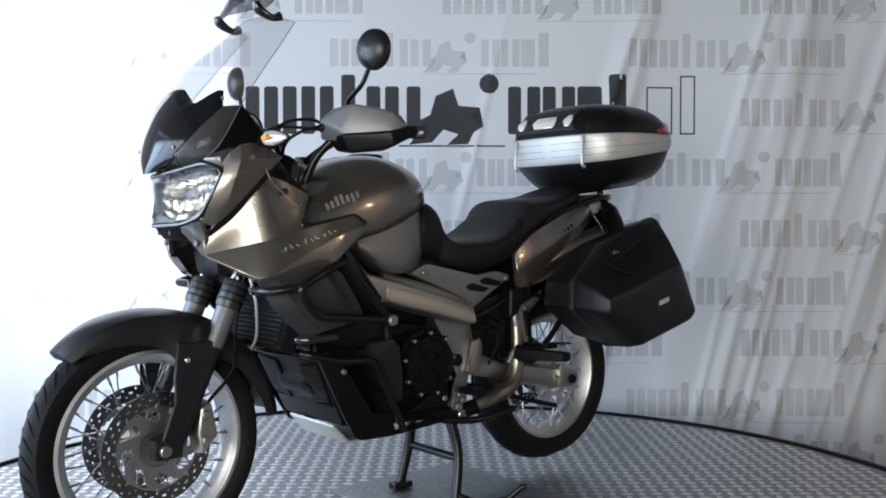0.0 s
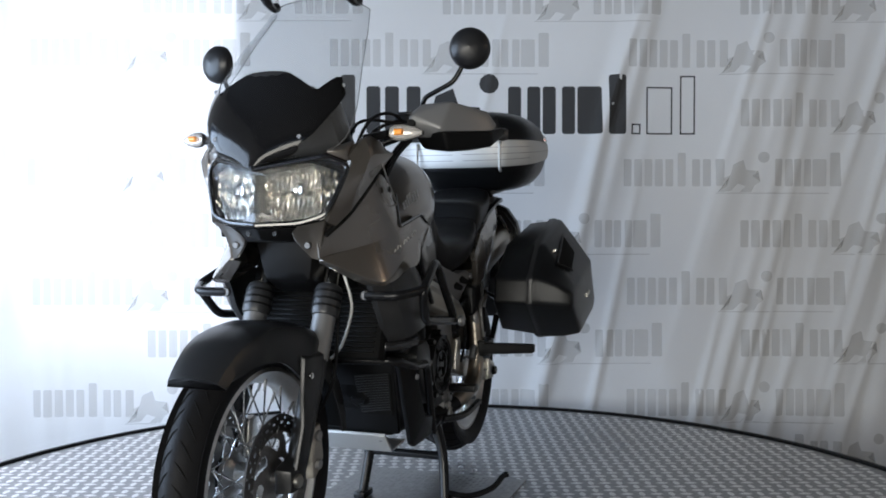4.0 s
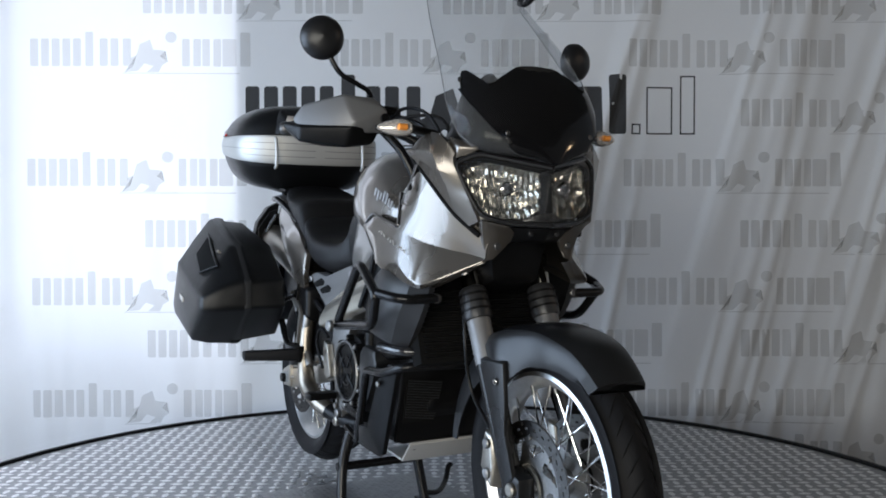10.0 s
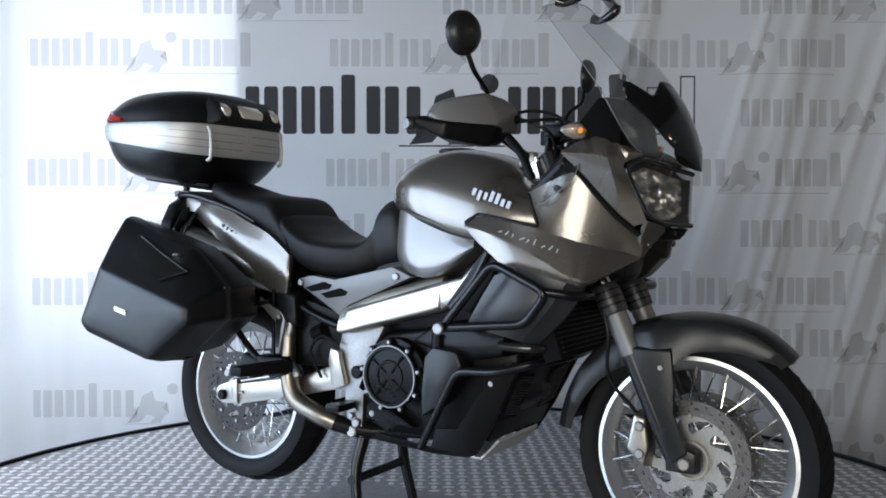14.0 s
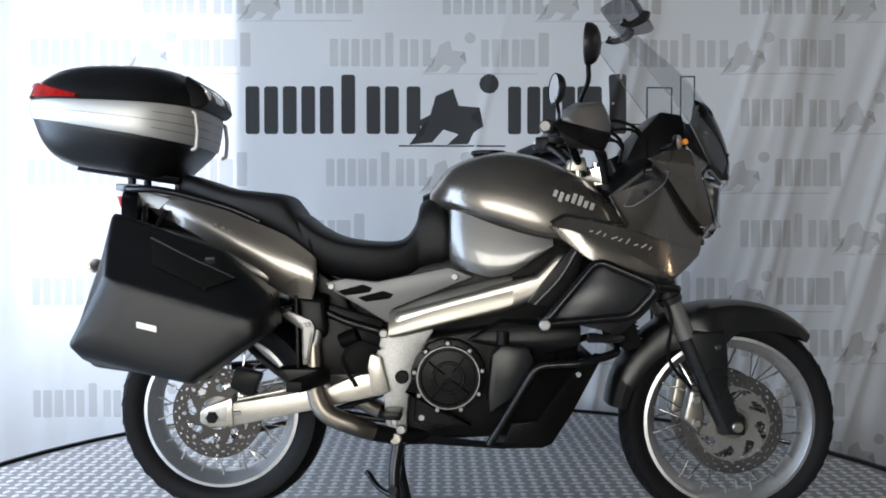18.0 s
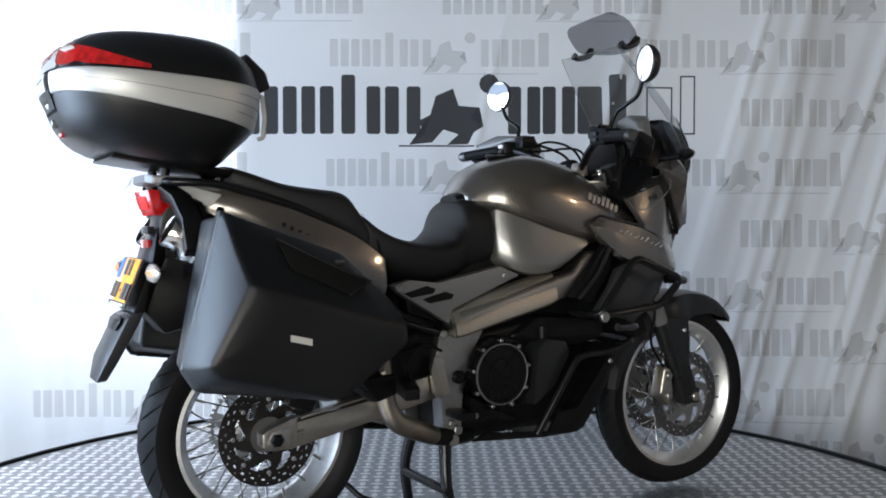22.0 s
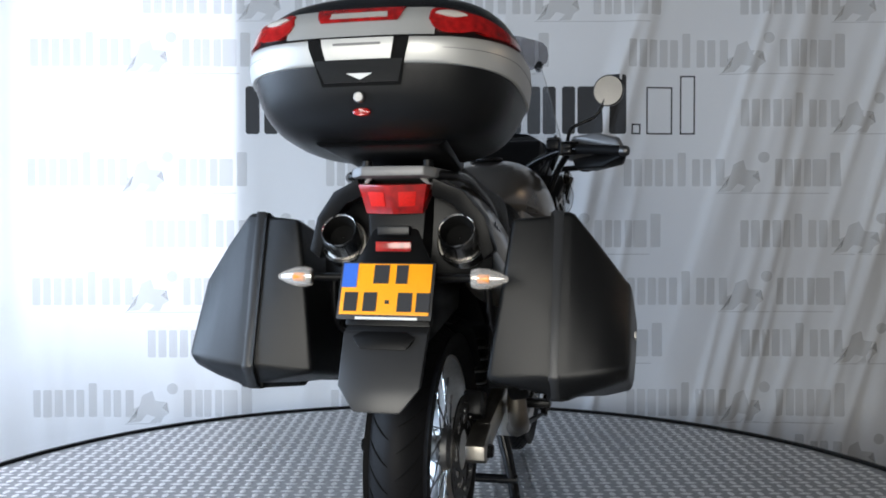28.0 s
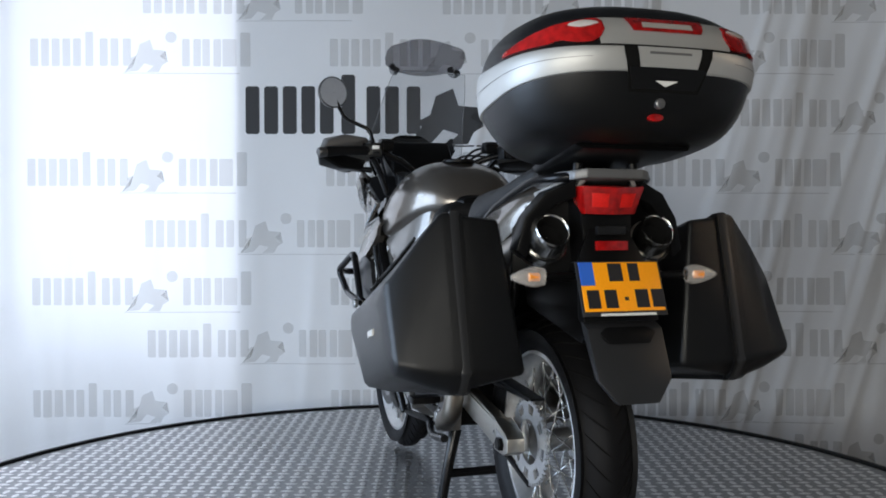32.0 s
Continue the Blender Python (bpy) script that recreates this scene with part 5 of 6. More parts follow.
part("lower_trim", hull([(0.832, -0.066, 0.944), (0.832, 0.066, 0.944), (0.84, -0.05, 0.952), (0.84, 0.05, 0.952), (0.863, -0.01, 0.967), (0.863, 0.01, 0.967), (0.867, 0, 0.944), (0.83, 0, 0.944)], 0.002), GLOSSBK, HL, "black lower lamp trim")
CHIN = part("chin", hull([(0.76, -0.12, 0.912), (0.76, 0.12, 0.912), (0.826, -0.092, 0.932), (0.826, 0.092, 0.932), (0.868, 0, 0.928), (0.785, -0.085, 0.895), (0.785, 0.085, 0.895), (0.845, 0, 0.900)], 0.005), BLACKPL, BIKE, "black chin below the headlight")
for s in BOTH:
    bolt(0.842, 0.036 * s, 0.917, 0.007, CHIN, GREYPL, "x")

CENTRE = spline([(0.897, 1.075), (0.886, 1.13), (0.864, 1.205), (0.824, 1.288), (0.76, 1.378), (0.66, 1.465), (0.585, 1.535)], 4)
EDGE = spline([(0.87, 0.03, 1.085), (0.80, 0.165, 1.115), (0.755, 0.198, 1.185), (0.71, 0.195, 1.265), (0.65, 0.178, 1.345), (0.575, 0.16, 1.44), (0.515, 0.14, 1.515)], 4)


def screen_point(i, v):
    """A point on the screen: i the level, v from -1 to 1 across."""
    (cx, cz), (ex, ey, ez) = CENTRE[i], EDGE[i]
    w = abs(v) ** 2
    return (cx + (ex - cx) * w, ey * math.sin(v * 1.45) / math.sin(1.45), cz + (ez - cz) * w)


def screen(i0, i1, n=20, lift=0.0, rag=None, wide=1.0):
    vs, fs = [], []
    m = i1 - i0 + 1
    for i in range(i0, i1 + 1):
        for j in range(n + 1):
            w = -1 + 2 * j / n
            v = w * wide * (float(np.interp(i, [0, 2, 4, 8, 11], [1.2, 0.85, 0.62, 0.82, 1.0])) if wide < 1 else 1.0)
            x, y, z = screen_point(i, v)
            if rag and i == i1:
                z += rag(w)
                x -= rag(w) * 0.8
            vs.append((x + lift, y, z))
    fs = [(i * (n + 1) + j, i * (n + 1) + j + 1, (i + 1) * (n + 1) + j + 1, (i + 1) * (n + 1) + j) for i in range(m - 1) for j in range(n)]
    bm = bmesh.new()
    bv = [bm.verts.new(v) for v in vs]
    for f in fs:
        bm.faces.new([bv[k] for k in f])
    g = bmesh.ops.extrude_face_region(bm, geom=bm.faces[:])
    for e in g["geom"]:
        if isinstance(e, bmesh.types.BMVert):
            e.co.x -= 0.004
    return bm


WS = part("windscreen", screen(0, 24), SCREEN, BIKE, "tall clear windscreen")
WS.visible_shadow = False
for s in BOTH:
    part("screen_edge", tube([tuple(Vector(screen_point(i, s)) + Vector((-0.002, 0, 0))) for i in range(4, 25, 2)], 0.0011, 6, 1), COVER, WS, "polished screen edge")
part("screen_edge", tube([tuple(Vector(screen_point(24, v)) + Vector((-0.002, 0, 0))) for v in [-1 + 0.2 * k for k in range(11)]], 0.0011, 6, 1), COVER, WS)
def crest(v):
    """The upper line of the dark panel: a flat crown, two dips and two horns."""
    return float(np.interp(abs(v), [0, 0.22, 0.62, 0.80, 0.90, 1.0], [0.022, 0.020, -0.026, 0.018, 0.02, -0.03]))


part("dark_screen_base", screen(0, 12, 32, 0.003, crest, 0.82), DARKSCREEN, WS, "gloss black lower screen panel")
for s in BOTH:
    for i, v in ((5, 0.46), (12, 0.78)):
        x, y, z = screen_point(i, v * s)
        bolt(x + 0.003, y, z, 0.006, WS, STEEL, "x")
bl = [[(0.668 - 0.065 * v * v - 0.085 * u + 0.012 * u * u, 0.158 * v * float(np.interp(u, [0, 0.1, 0.3, 0.6, 0.82, 0.94, 1], [0.86, 0.96, 1, 0.98, 0.9, 0.78, 0.66])), 1.53 + 0.13 * u - 0.035 * v * v * u * u + 0.014 * v * v * (1 - u)) for v in [-1 + 0.2 * k for k in range(11)]] for u in (0, 0.1, 0.3, 0.6, 0.82, 0.94, 1.0)]
DEF = part("deflector", sheet([p for r in bl for p in r], [(i * 11 + j, i * 11 + j + 1, (i + 1) * 11 + j + 1, (i + 1) * 11 + j) for i in range(6) for j in range(10)], 0.004, 0.0, (-1, 0, 0)), SMOKE, BIKE, "small smoked add-on wind deflector")
DEF.visible_shadow = False
for s in BOTH:
    part("deflector_clamp", tube([(0.625, 0.118 * s, 1.56), (0.615, 0.118 * s, 1.54), (0.575, 0.12 * s, 1.522), (0.55, 0.122 * s, 1.53)], [0.012, 0.015, 0.010, 0.014], 10, 3), GLOSSBK, DEF, "black clamp")
# dash behind the screen
part("dashboard", hull([(0.55, -0.13, 1.10), (0.55, 0.13, 1.10), (0.60, -0.12, 1.20), (0.60, 0.12, 1.20), (0.665, -0.12, 1.272), (0.665, 0.12, 1.272), (0.735, -0.11, 1.262), (0.735, 0.11, 1.262), (0.74, -0.16, 1.13), (0.74, 0.16, 1.13), (0.68, -0.18, 1.06), (0.68, 0.18, 1.06)], 0.015), BLACKPL, BIKE, "black instrument panel")
for s in BOTH:
    part("side_pod", sheet([(0.51, 0.195 * s, 1.03), (0.60, 0.215 * s, 1.10), (0.62, 0.20 * s, 1.13), (0.56, 0.12 * s, 1.13), (0.49, 0.12 * s, 1.05)], [(0, 1, 2, 3, 4)], 0.02, 0.004, (0, 0, -1)), BLACKPL, BIKE)

# ---- handlebar ----
HB = part("handlebar", tube([(0.31, -0.42, 1.195), (0.36, -0.26, 1.205), (0.40, -0.15, 1.175), (0.435, -0.06, 1.125), (0.44, 0, 1.12), (0.435, 0.06, 1.125), (0.40, 0.15, 1.175), (0.36, 0.26, 1.205), (0.31, 0.42, 1.195)], 0.012, 12), BARM, BIKE, "black tubular handlebar")
YK = part("top_yoke", hull([(0.40, -0.075, 1.075), (0.40, 0.075, 1.075), (0.47, -0.125, 1.085), (0.47, 0.125, 1.085), (0.52, -0.12, 1.065), (0.52, 0.12, 1.065), (0.40, -0.07, 1.055), (0.40, 0.07, 1.055), (0.51, -0.12, 1.045), (0.51, 0.12, 1.045)], 0.008), ALU, HB, "bright cast top yoke")
for s in BOTH:
    part("fork_cap", rod((0.497, 0.098 * s, 1.06), (0.483, 0.098 * s, 1.108), 0.026, 6), CHROME, YK, "chrome fork cap")
    part("adjuster", rod((0.484, 0.098 * s, 1.105), (0.480, 0.098 * s, 1.122), 0.010, 12), CHROME, YK)
    part("bar_clamp", hull([(0.41, 0.035 * s, 1.10), (0.41, 0.07 * s, 1.10), (0.462, 0.035 * s, 1.10), (0.462, 0.07 * s, 1.10), (0.418, 0.035 * s, 1.142), (0.418, 0.07 * s, 1.142), (0.455, 0.035 * s, 1.142), (0.455, 0.07 * s, 1.142)], 0.006), ALU, YK)
    part("ignition_lock", disc(0, 0, 0, 0.02, 0.02, 20), GLOSSBK, YK).matrix_basis = Matrix.Translation((0.50, 0.015 * s, 1.07)) @ Matrix.Rotation(radians(90), 4, "X")
    for k, (dx, dz) in enumerate(((-0.027, 0.008), (-0.028, -0.010))):
        part("switch", moved(box(-0.006, 0.006, -0.012, 0.012, -0.006, 0.006, 0.002), Matrix.Translation((0.362 + dx, 0.252 * s, 1.207 + dz))), (WHITEINK if k == 0 and s > 0 else GREYPL), HB)
    part("mirror_clamp", rod((0.388, 0.245 * s, 1.21), (0.402, 0.285 * s, 1.222), 0.016, 12), BARM, HB)
    part("reservoir_cap", moved(box(-0.026, 0.026, -0.022, 0.022, -0.003, 0.004, 0.002), Matrix.Translation((0.40, 0.20 * s, 1.246))), GREYPL, HB)
    for k, q in enumerate((0.0, 0.03)):
        part("clutch_cable", tube([(0.41, (0.21 + q) * s, 1.195), (0.50, (0.20 + q) * s, 1.235 - q), (0.60, (0.17 - q) * s, 1.20), (0.63, 0.12 * s, 1.06)], 0.0045, 8), RUBBER, BIKE, "black cable")
for s in BOTH:
    part("bar_riser", rod((0.435, 0.05 * s, 1.08), (0.437, 0.05 * s, 1.135), 0.02, 14), ALU, HB)
    part("grip", tube([(0.352, 0.285 * s, 1.204), (0.33, 0.36 * s, 1.20), (0.307, 0.435 * s, 1.193)], [0.017, 0.0165, 0.018], 14, 3), RUBBER, HB, "black rubber grip")
    part("bar_end", tube([(0.309, 0.432 * s, 1.193), (0.300, 0.452 * s, 1.191), (0.296, 0.463 * s, 1.190)], [0.0165, 0.0185, 0.013], 16, 2), STEEL, HB, "dull steel bar end weight")
    part("switch_block", moved(box(-0.025, 0.025, -0.03, 0.03, -0.022, 0.025, 0.007), Matrix.Translation((0.365, 0.25 * s, 1.207)) @ Matrix.Rotation(radians(-20 * s), 4, "Z")), BLACKPL, HB)
    part("lever", tube([(0.41, 0.24 * s, 1.205), (0.40, 0.30 * s, 1.20), (0.365, 0.40 * s, 1.195)], [0.008, 0.007, 0.005], 8), ALUD, HB)
    part("fluid_reservoir", moved(box(-0.03, 0.03, -0.025, 0.025, -0.018, 0.018, 0.006), Matrix.Translation((0.40, 0.20 * s, 1.225))), BLACKPL, HB)
    hg = part("hand_guard", hull([(0.49, 0.235 * s, 1.172), (0.50, 0.245 * s, 1.232), (0.47, 0.27 * s, 1.262), (0.488, 0.33 * s, 1.195), (0.46, 0.35 * s, 1.268), (0.385, 0.43 * s, 1.246), (0.355, 0.448 * s, 1.212), (0.395, 0.44 * s, 1.178), (0.47, 0.34 * s, 1.165),
                                  (0.41, 0.26 * s, 1.254), (0.38, 0.35 * s, 1.264), (0.345, 0.42 * s, 1.237), (0.335, 0.438 * s, 1.207)], 0.01, 3), COVER, BIKE, "grey painted hand guard")
    part("guard_skirt", hull([(0.48, 0.25 * s, 1.185), (0.49, 0.34 * s, 1.185), (0.40, 0.445 * s, 1.19), (0.325, 0.46 * s, 1.208), (0.46, 0.27 * s, 1.142), (0.465, 0.345 * s, 1.132), (0.39, 0.445 * s, 1.15), (0.318, 0.462 * s, 1.188), (0.37, 0.37 * s, 1.142)], 0.009, 3), BLACKPL, hg, "black lower edge of the hand guard")
    bolt(0.497, 0.252 * s, 1.208, 0.012, hg, BLACKPL, "x")
    mr = part("mirror", tube(bent([(0.395, 0.245 * s, 1.225), (0.415, 0.255 * s, 1.285), (0.424, 0.346 * s, 1.324), (0.418, 0.372 * s, 1.372), (0.42, 0.38 * s, 1.40)], 0.02), 0.0068, 10, 1), BARM, BIKE, "round black mirror on a bent stalk")
    mm = Matrix.Translation((0.42, 0.39 * s, 1.413)) @ Matrix.Rotation(radians(14 * s), 4, "Z") @ Matrix.Rotation(radians(2), 4, "Y") @ Matrix.Rotation(radians(90), 4, "Z")
    part("mirror_head", moved(lathe([(0.052, 0.012), (0.056, 0.008), (0.054, -0.006), (0.045, -0.018), (0.028, -0.026), (0.001, -0.030)], 0, 0, 40), mm), MIRRORSHELL, mr, "black round shell")
    part("mirror_glass", moved(lathe([(0.053, 0.010), (0.001, 0.0105)], 0, 0, 40), mm), MIRRORM, mr, "convex mirror glass")
    sg = part("front_indicator", rod((0.66, 0.19 * s, 1.155), (0.685, 0.265 * s, 1.162), 0.011, 12), BLACKPL, BIKE, "front indicator on a short black stalk")
    rs = [[(0.69 + 0.6 * r * math.cos(a) - 0.3 * (q - 0.25), q * s, 1.165 + r * math.sin(a)) for a in [2 * math.pi * k / 16 for k in range(16)]] for q, r in ((0.268, 0.012), (0.278, 0.019), (0.30, 0.02), (0.325, 0.014), (0.343, 0.005))]
    part("indicator_lens", rings(rs), LENS, sg, "clear indicator lens").visible_shadow = False
    rs = [[(0.683 + 0.6 * r * math.cos(a) - 0.3 * (q - 0.25), q * s, 1.165 + r * math.sin(a)) for a in [2 * math.pi * k / 16 for k in range(16)]] for q, r in ((0.262, 0.012), (0.276, 0.0195), (0.30, 0.0205), (0.326, 0.014), (0.345, 0.005))]
    rf = [[(0.6885 + 0.5 * r * math.cos(a) - 0.3 * (q - 0.25), q * s, 1.165 + r * math.sin(a)) for a in [2 * math.pi * k / 16 for k in range(16)]] for q, r in ((0.268, 0.010), (0.278, 0.0165), (0.30, 0.0175), (0.324, 0.0115), (0.340, 0.004))]
    part("reflector", rings(rf), POLISHED, sg, "bright reflector")
    part("indicator_shell", rings(rs), BLACKPL, sg, "black rear shell")
    part("indicator_bulb", moved(disc(0, 0, 0, 0.008, 0.022, 14), Matrix.Translation((0.693, 0.293 * s, 1.165))), ORANGE, sg, "amber bulb")
    part("cable", tube([(0.37, 0.22 * s, 1.21), (0.46, 0.20 * s, 1.22), (0.55, 0.15 * s, 1.17), (0.52, 0.08 * s, 1.05)], 0.005, 8), BLACKPL, BIKE, "black control cable")
    part("bar_brace", tube([(0.44, 0.24 * s, 1.19), (0.48, 0.2 * s, 1.13), (0.50, 0.17 * s, 1.06)], 0.012, 10), BARM, BIKE)

# ---- tail ----
part("rear_rack", sheet([(-0.95, -0.07, 1.066), (-0.95, 0.07, 1.066), (-0.935, -0.095, 1.062), (-0.935, 0.095, 1.062), (-0.86, -0.11, 1.06), (-0.86, 0.11, 1.06), (-0.74, -0.12, 1.035), (-0.74, 0.12, 1.035)], [(0, 1, 3, 2), (2, 3, 5, 4), (4, 5, 7, 6)], 0.022, 0.005, (0, 0, -1)), COVER, BIKE, "grey cast rear rack")
for s in BOTH:
    part("grab_rail", tube([(-0.915, 0.085 * s, 1.048), (-0.88, 0.118 * s, 1.045), (-0.80, 0.135 * s, 1.042), (-0.70, 0.142 * s, 1.02), (-0.58, 0.148 * s, 0.985), (-0.50, 0.148 * s, 0.95)], 0.011, 10), BARM, BIKE, "black grab rail")
    part("tail_wing", sheet([(-0.925, 0.085 * s, 1.04), (-0.905, 0.15 * s, 1.012), (-0.89, 0.195 * s, 0.955), (-0.885, 0.215 * s, 0.88), (-0.885, 0.19 * s, 0.86), (-0.89, 0.165 * s, 0.94), (-0.90, 0.12 * s, 0.985), (-0.915, 0.08 * s, 1.0)], [(0, 1, 6, 7), (1, 2, 5, 6), (2, 3, 4, 5)], 0.05, 0.005, (1, 0, 0)), BLACKPL, BIKE, "black tail wing round the muffler")
    part("tail_trim", sheet([(-0.925, 0.06 * s, 1.045), (-0.86, 0.10 * s, 1.04), (-0.77, 0.125 * s, 1.015), (-0.80, 0.13 * s, 0.985), (-0.885, 0.105 * s, 1.0)], [(0, 1, 4), (1, 2, 3, 4)], 0.012, 0.003, (0, -s, 0)), SILVERPL, BIKE, "silver tail trim")
    part("pannier_frame", tube([(-0.78, 0.14 * s, 0.98), (-0.80, 0.175 * s, 0.90), (-0.78, 0.19 * s, 0.72), (-0.62, 0.2 * s, 0.66), (-0.40, 0.19 * s, 0.70)], 0.009, 10), BARM, BIKE, "black pannier carrier tube")
    si = part("rear_indicator", rod((-0.91, 0.06 * s, 0.82), (-0.935, 0.185 * s, 0.822), 0.009, 10), BLACKPL, BIKE, "rear indicator on a black stalk")
    rs = [[(-0.94 - 0.7 * r * math.cos(a) - 0.02, q * s, 0.823 + r * math.sin(a)) for a in [2 * math.pi * k / 16 for k in range(16)]] for q, r in ((0.18, 0.019), (0.195, 0.023), (0.215, 0.022), (0.24, 0.014), (0.258, 0.005))]
    rf = [[(-0.957 - 0.55 * r * math.cos(a), q * s, 0.823 + r * math.sin(a)) for a in [2 * math.pi * k / 16 for k in range(16)]] for q, r in ((0.18, 0.016), (0.195, 0.0195), (0.215, 0.0185), (0.238, 0.011), (0.253, 0.004))]
    part("reflector", rings(rf), POLISHED, si, "bright reflector")
    part("indicator_lens", rings(rs), LENS, si, "clear indicator lens").visible_shadow = False
    part("indicator_bulb", moved(disc(0, 0, 0, 0.010, 0.026, 12), Matrix.Translation((-0.966, 0.207 * s, 0.823))), ORANGE, si, "amber bulb")
part("tail_body", hull([(-0.90, -0.07, 1.03), (-0.90, 0.07, 1.03), (-0.92, -0.06, 0.86), (-0.92, 0.06, 0.86), (-0.62, -0.10, 0.99), (-0.62, 0.10, 0.99), (-0.70, -0.07, 0.80), (-0.70, 0.07, 0.80)], 0.01), BLACKPL, BIKE, "black tail underbody")
for s in BOTH:
    part("tail_inner_panel", sheet([(-0.86, 0.055 * s, 1.02), (-0.84, 0.15 * s, 0.995), (-0.83, 0.20 * s, 0.93), (-0.82, 0.20 * s, 0.82), (-0.86, 0.055 * s, 0.80)], [(0, 1, 2, 3, 4)], 0.012, 0.003, (1, 0, 0)), BLACKPL, BIKE, "black inner tail panel")
TL = part("tail_light", hull([(-0.88, -0.082, 1.027), (-0.88, 0.082, 1.027), (-0.945, -0.078, 1.026), (-0.945, 0.078, 1.026), (-0.962, 0, 1.022), (-0.925, -0.064, 0.962), (-0.925, 0.064, 0.962), (-0.94, 0, 0.96), (-0.88, -0.062, 0.962), (-0.88, 0.062, 0.962)], 0.004), REDLENS, BIKE, "wide red tail light")
for s in BOTH:
    top, low, out_top, out_low = Vector((-0.9645, 0, 1.022)), Vector((-0.9425, 0, 0.96)), Vector((-0.9475, 0.078 * s, 1.026)), Vector((-0.9275, 0.064 * s, 0.962))
    field = [top.lerp(out_top, u).lerp(low.lerp(out_low, u), v) for u, v in ((0.22, 0.24), (0.74, 0.24), (0.74, 0.74), (0.22, 0.74))]
    part("lamp_field", sheet(field, [(0, 1, 2, 3)], 0.006, 0.001, (1, 0, 0)), TAILBOWL, TL, "brighter square lamp field")
PH = part("plate_holder", hull([(-0.915, -0.05, 0.93), (-0.915, 0.05, 0.93), (-0.935, -0.09, 0.85), (-0.935, 0.09, 0.85), (-0.985, -0.095, 0.72), (-0.985, 0.095, 0.72), (-0.955, -0.095, 0.72), (-0.955, 0.095, 0.72), (-0.88, -0.05, 0.90), (-0.88, 0.05, 0.90)], 0.005), BLACKPL, BIKE, "black number plate holder")
part("reflector", moved(box(-0.006, 0.004, -0.040, 0.040, -0.011, 0.011, 0.002), Matrix.Translation((-0.932, 0.0, 0.890))), REDLENS, PH, "red reflector")
part("plate_light", moved(box(-0.012, 0.006, -0.036, 0.036, -0.010, 0.010, 0.003), Matrix.Translation((-0.925, 0.0, 0.925))), GREYPL, PH, "dark number plate light")
PM = Matrix.Translation((-0.982, 0.002, 0.797)) @ Matrix.Rotation(radians(21), 4, "Y")
NP = part("number_plate", moved(box(-0.003, 0.003, -0.105, 0.105, -0.066, 0.062, 0.002), PM), DARKINK, BIKE, "yellow number plate with dark bars")
part("plate_face", moved(box(-0.006, -0.002, -0.099, 0.099, -0.056, 0.058, 0.001), PM), YELLOW, NP, "yellow reflective face")
part("plate_strip", moved(box(-0.0075, -0.003, 0.066, 0.099, 0.004, 0.058, 0.0), PM), BLUE, NP, "blue corner field")
for y, z, w in ((0.012, 0.034, 0.034), (-0.034, 0.034, 0.026), (0.075, -0.028, 0.03), (0.032, -0.028, 0.03), (-0.045, -0.028, 0.032), (-0.085, -0.028, 0.03), (-0.006, -0.028, 0.009)):
    h = 0.004 if w < 0.01 else 0.021
    part("plate_bar", moved(box(-0.0075, -0.004, y - w / 2, y + w / 2, z - h, z + h, 0.0), PM), DARKINK, NP)
part("dealer_bar", moved(box(-0.0045, -0.002, -0.075, 0.062, -0.066, -0.0605, 0.0), PM), WHITEINK, NP)
MF = part("mud_flap", hull([(-0.955, -0.092, 0.728), (-0.955, 0.092, 0.728), (-0.998, -0.094, 0.708), (-0.998, 0.094, 0.708), (-1.05, -0.09, 0.60), (-1.05, 0.09, 0.60), (-1.066, -0.05, 0.548), (-1.066, 0.05, 0.548), (-1.04, -0.05, 0.55), (-1.04, 0.05, 0.55), (-1.02, -0.086, 0.60), (-1.02, 0.086, 0.60), (-0.965, -0.09, 0.70), (-0.965, 0.09, 0.70)], 0.006), SHROUD, BIKE, "dark grey mud flap")
part("flap_step", hull([(-1.002, -0.05, 0.712), (-1.002, 0.05, 0.712), (-1.012, -0.07, 0.70), (-1.012, 0.07, 0.70), (-1.022, -0.05, 0.675), (-1.022, 0.05, 0.675), (-1.0, -0.06, 0.68), (-1.0, 0.06, 0.68)], 0.003), BLACKPL, MF)
part("inner_mudguard", hull([(-0.95, -0.06, 0.72), (-0.95, 0.06, 0.72), (-0.90, -0.07, 0.86), (-0.90, 0.07, 0.86), (-0.60, -0.08, 0.80), (-0.60, 0.08, 0.80), (-0.62, -0.08, 0.73), (-0.62, 0.08, 0.73), (-0.90, -0.06, 0.66), (-0.90, 0.06, 0.66)], 0.01), BLACKPL, BIKE, "black inner rear mudguard")

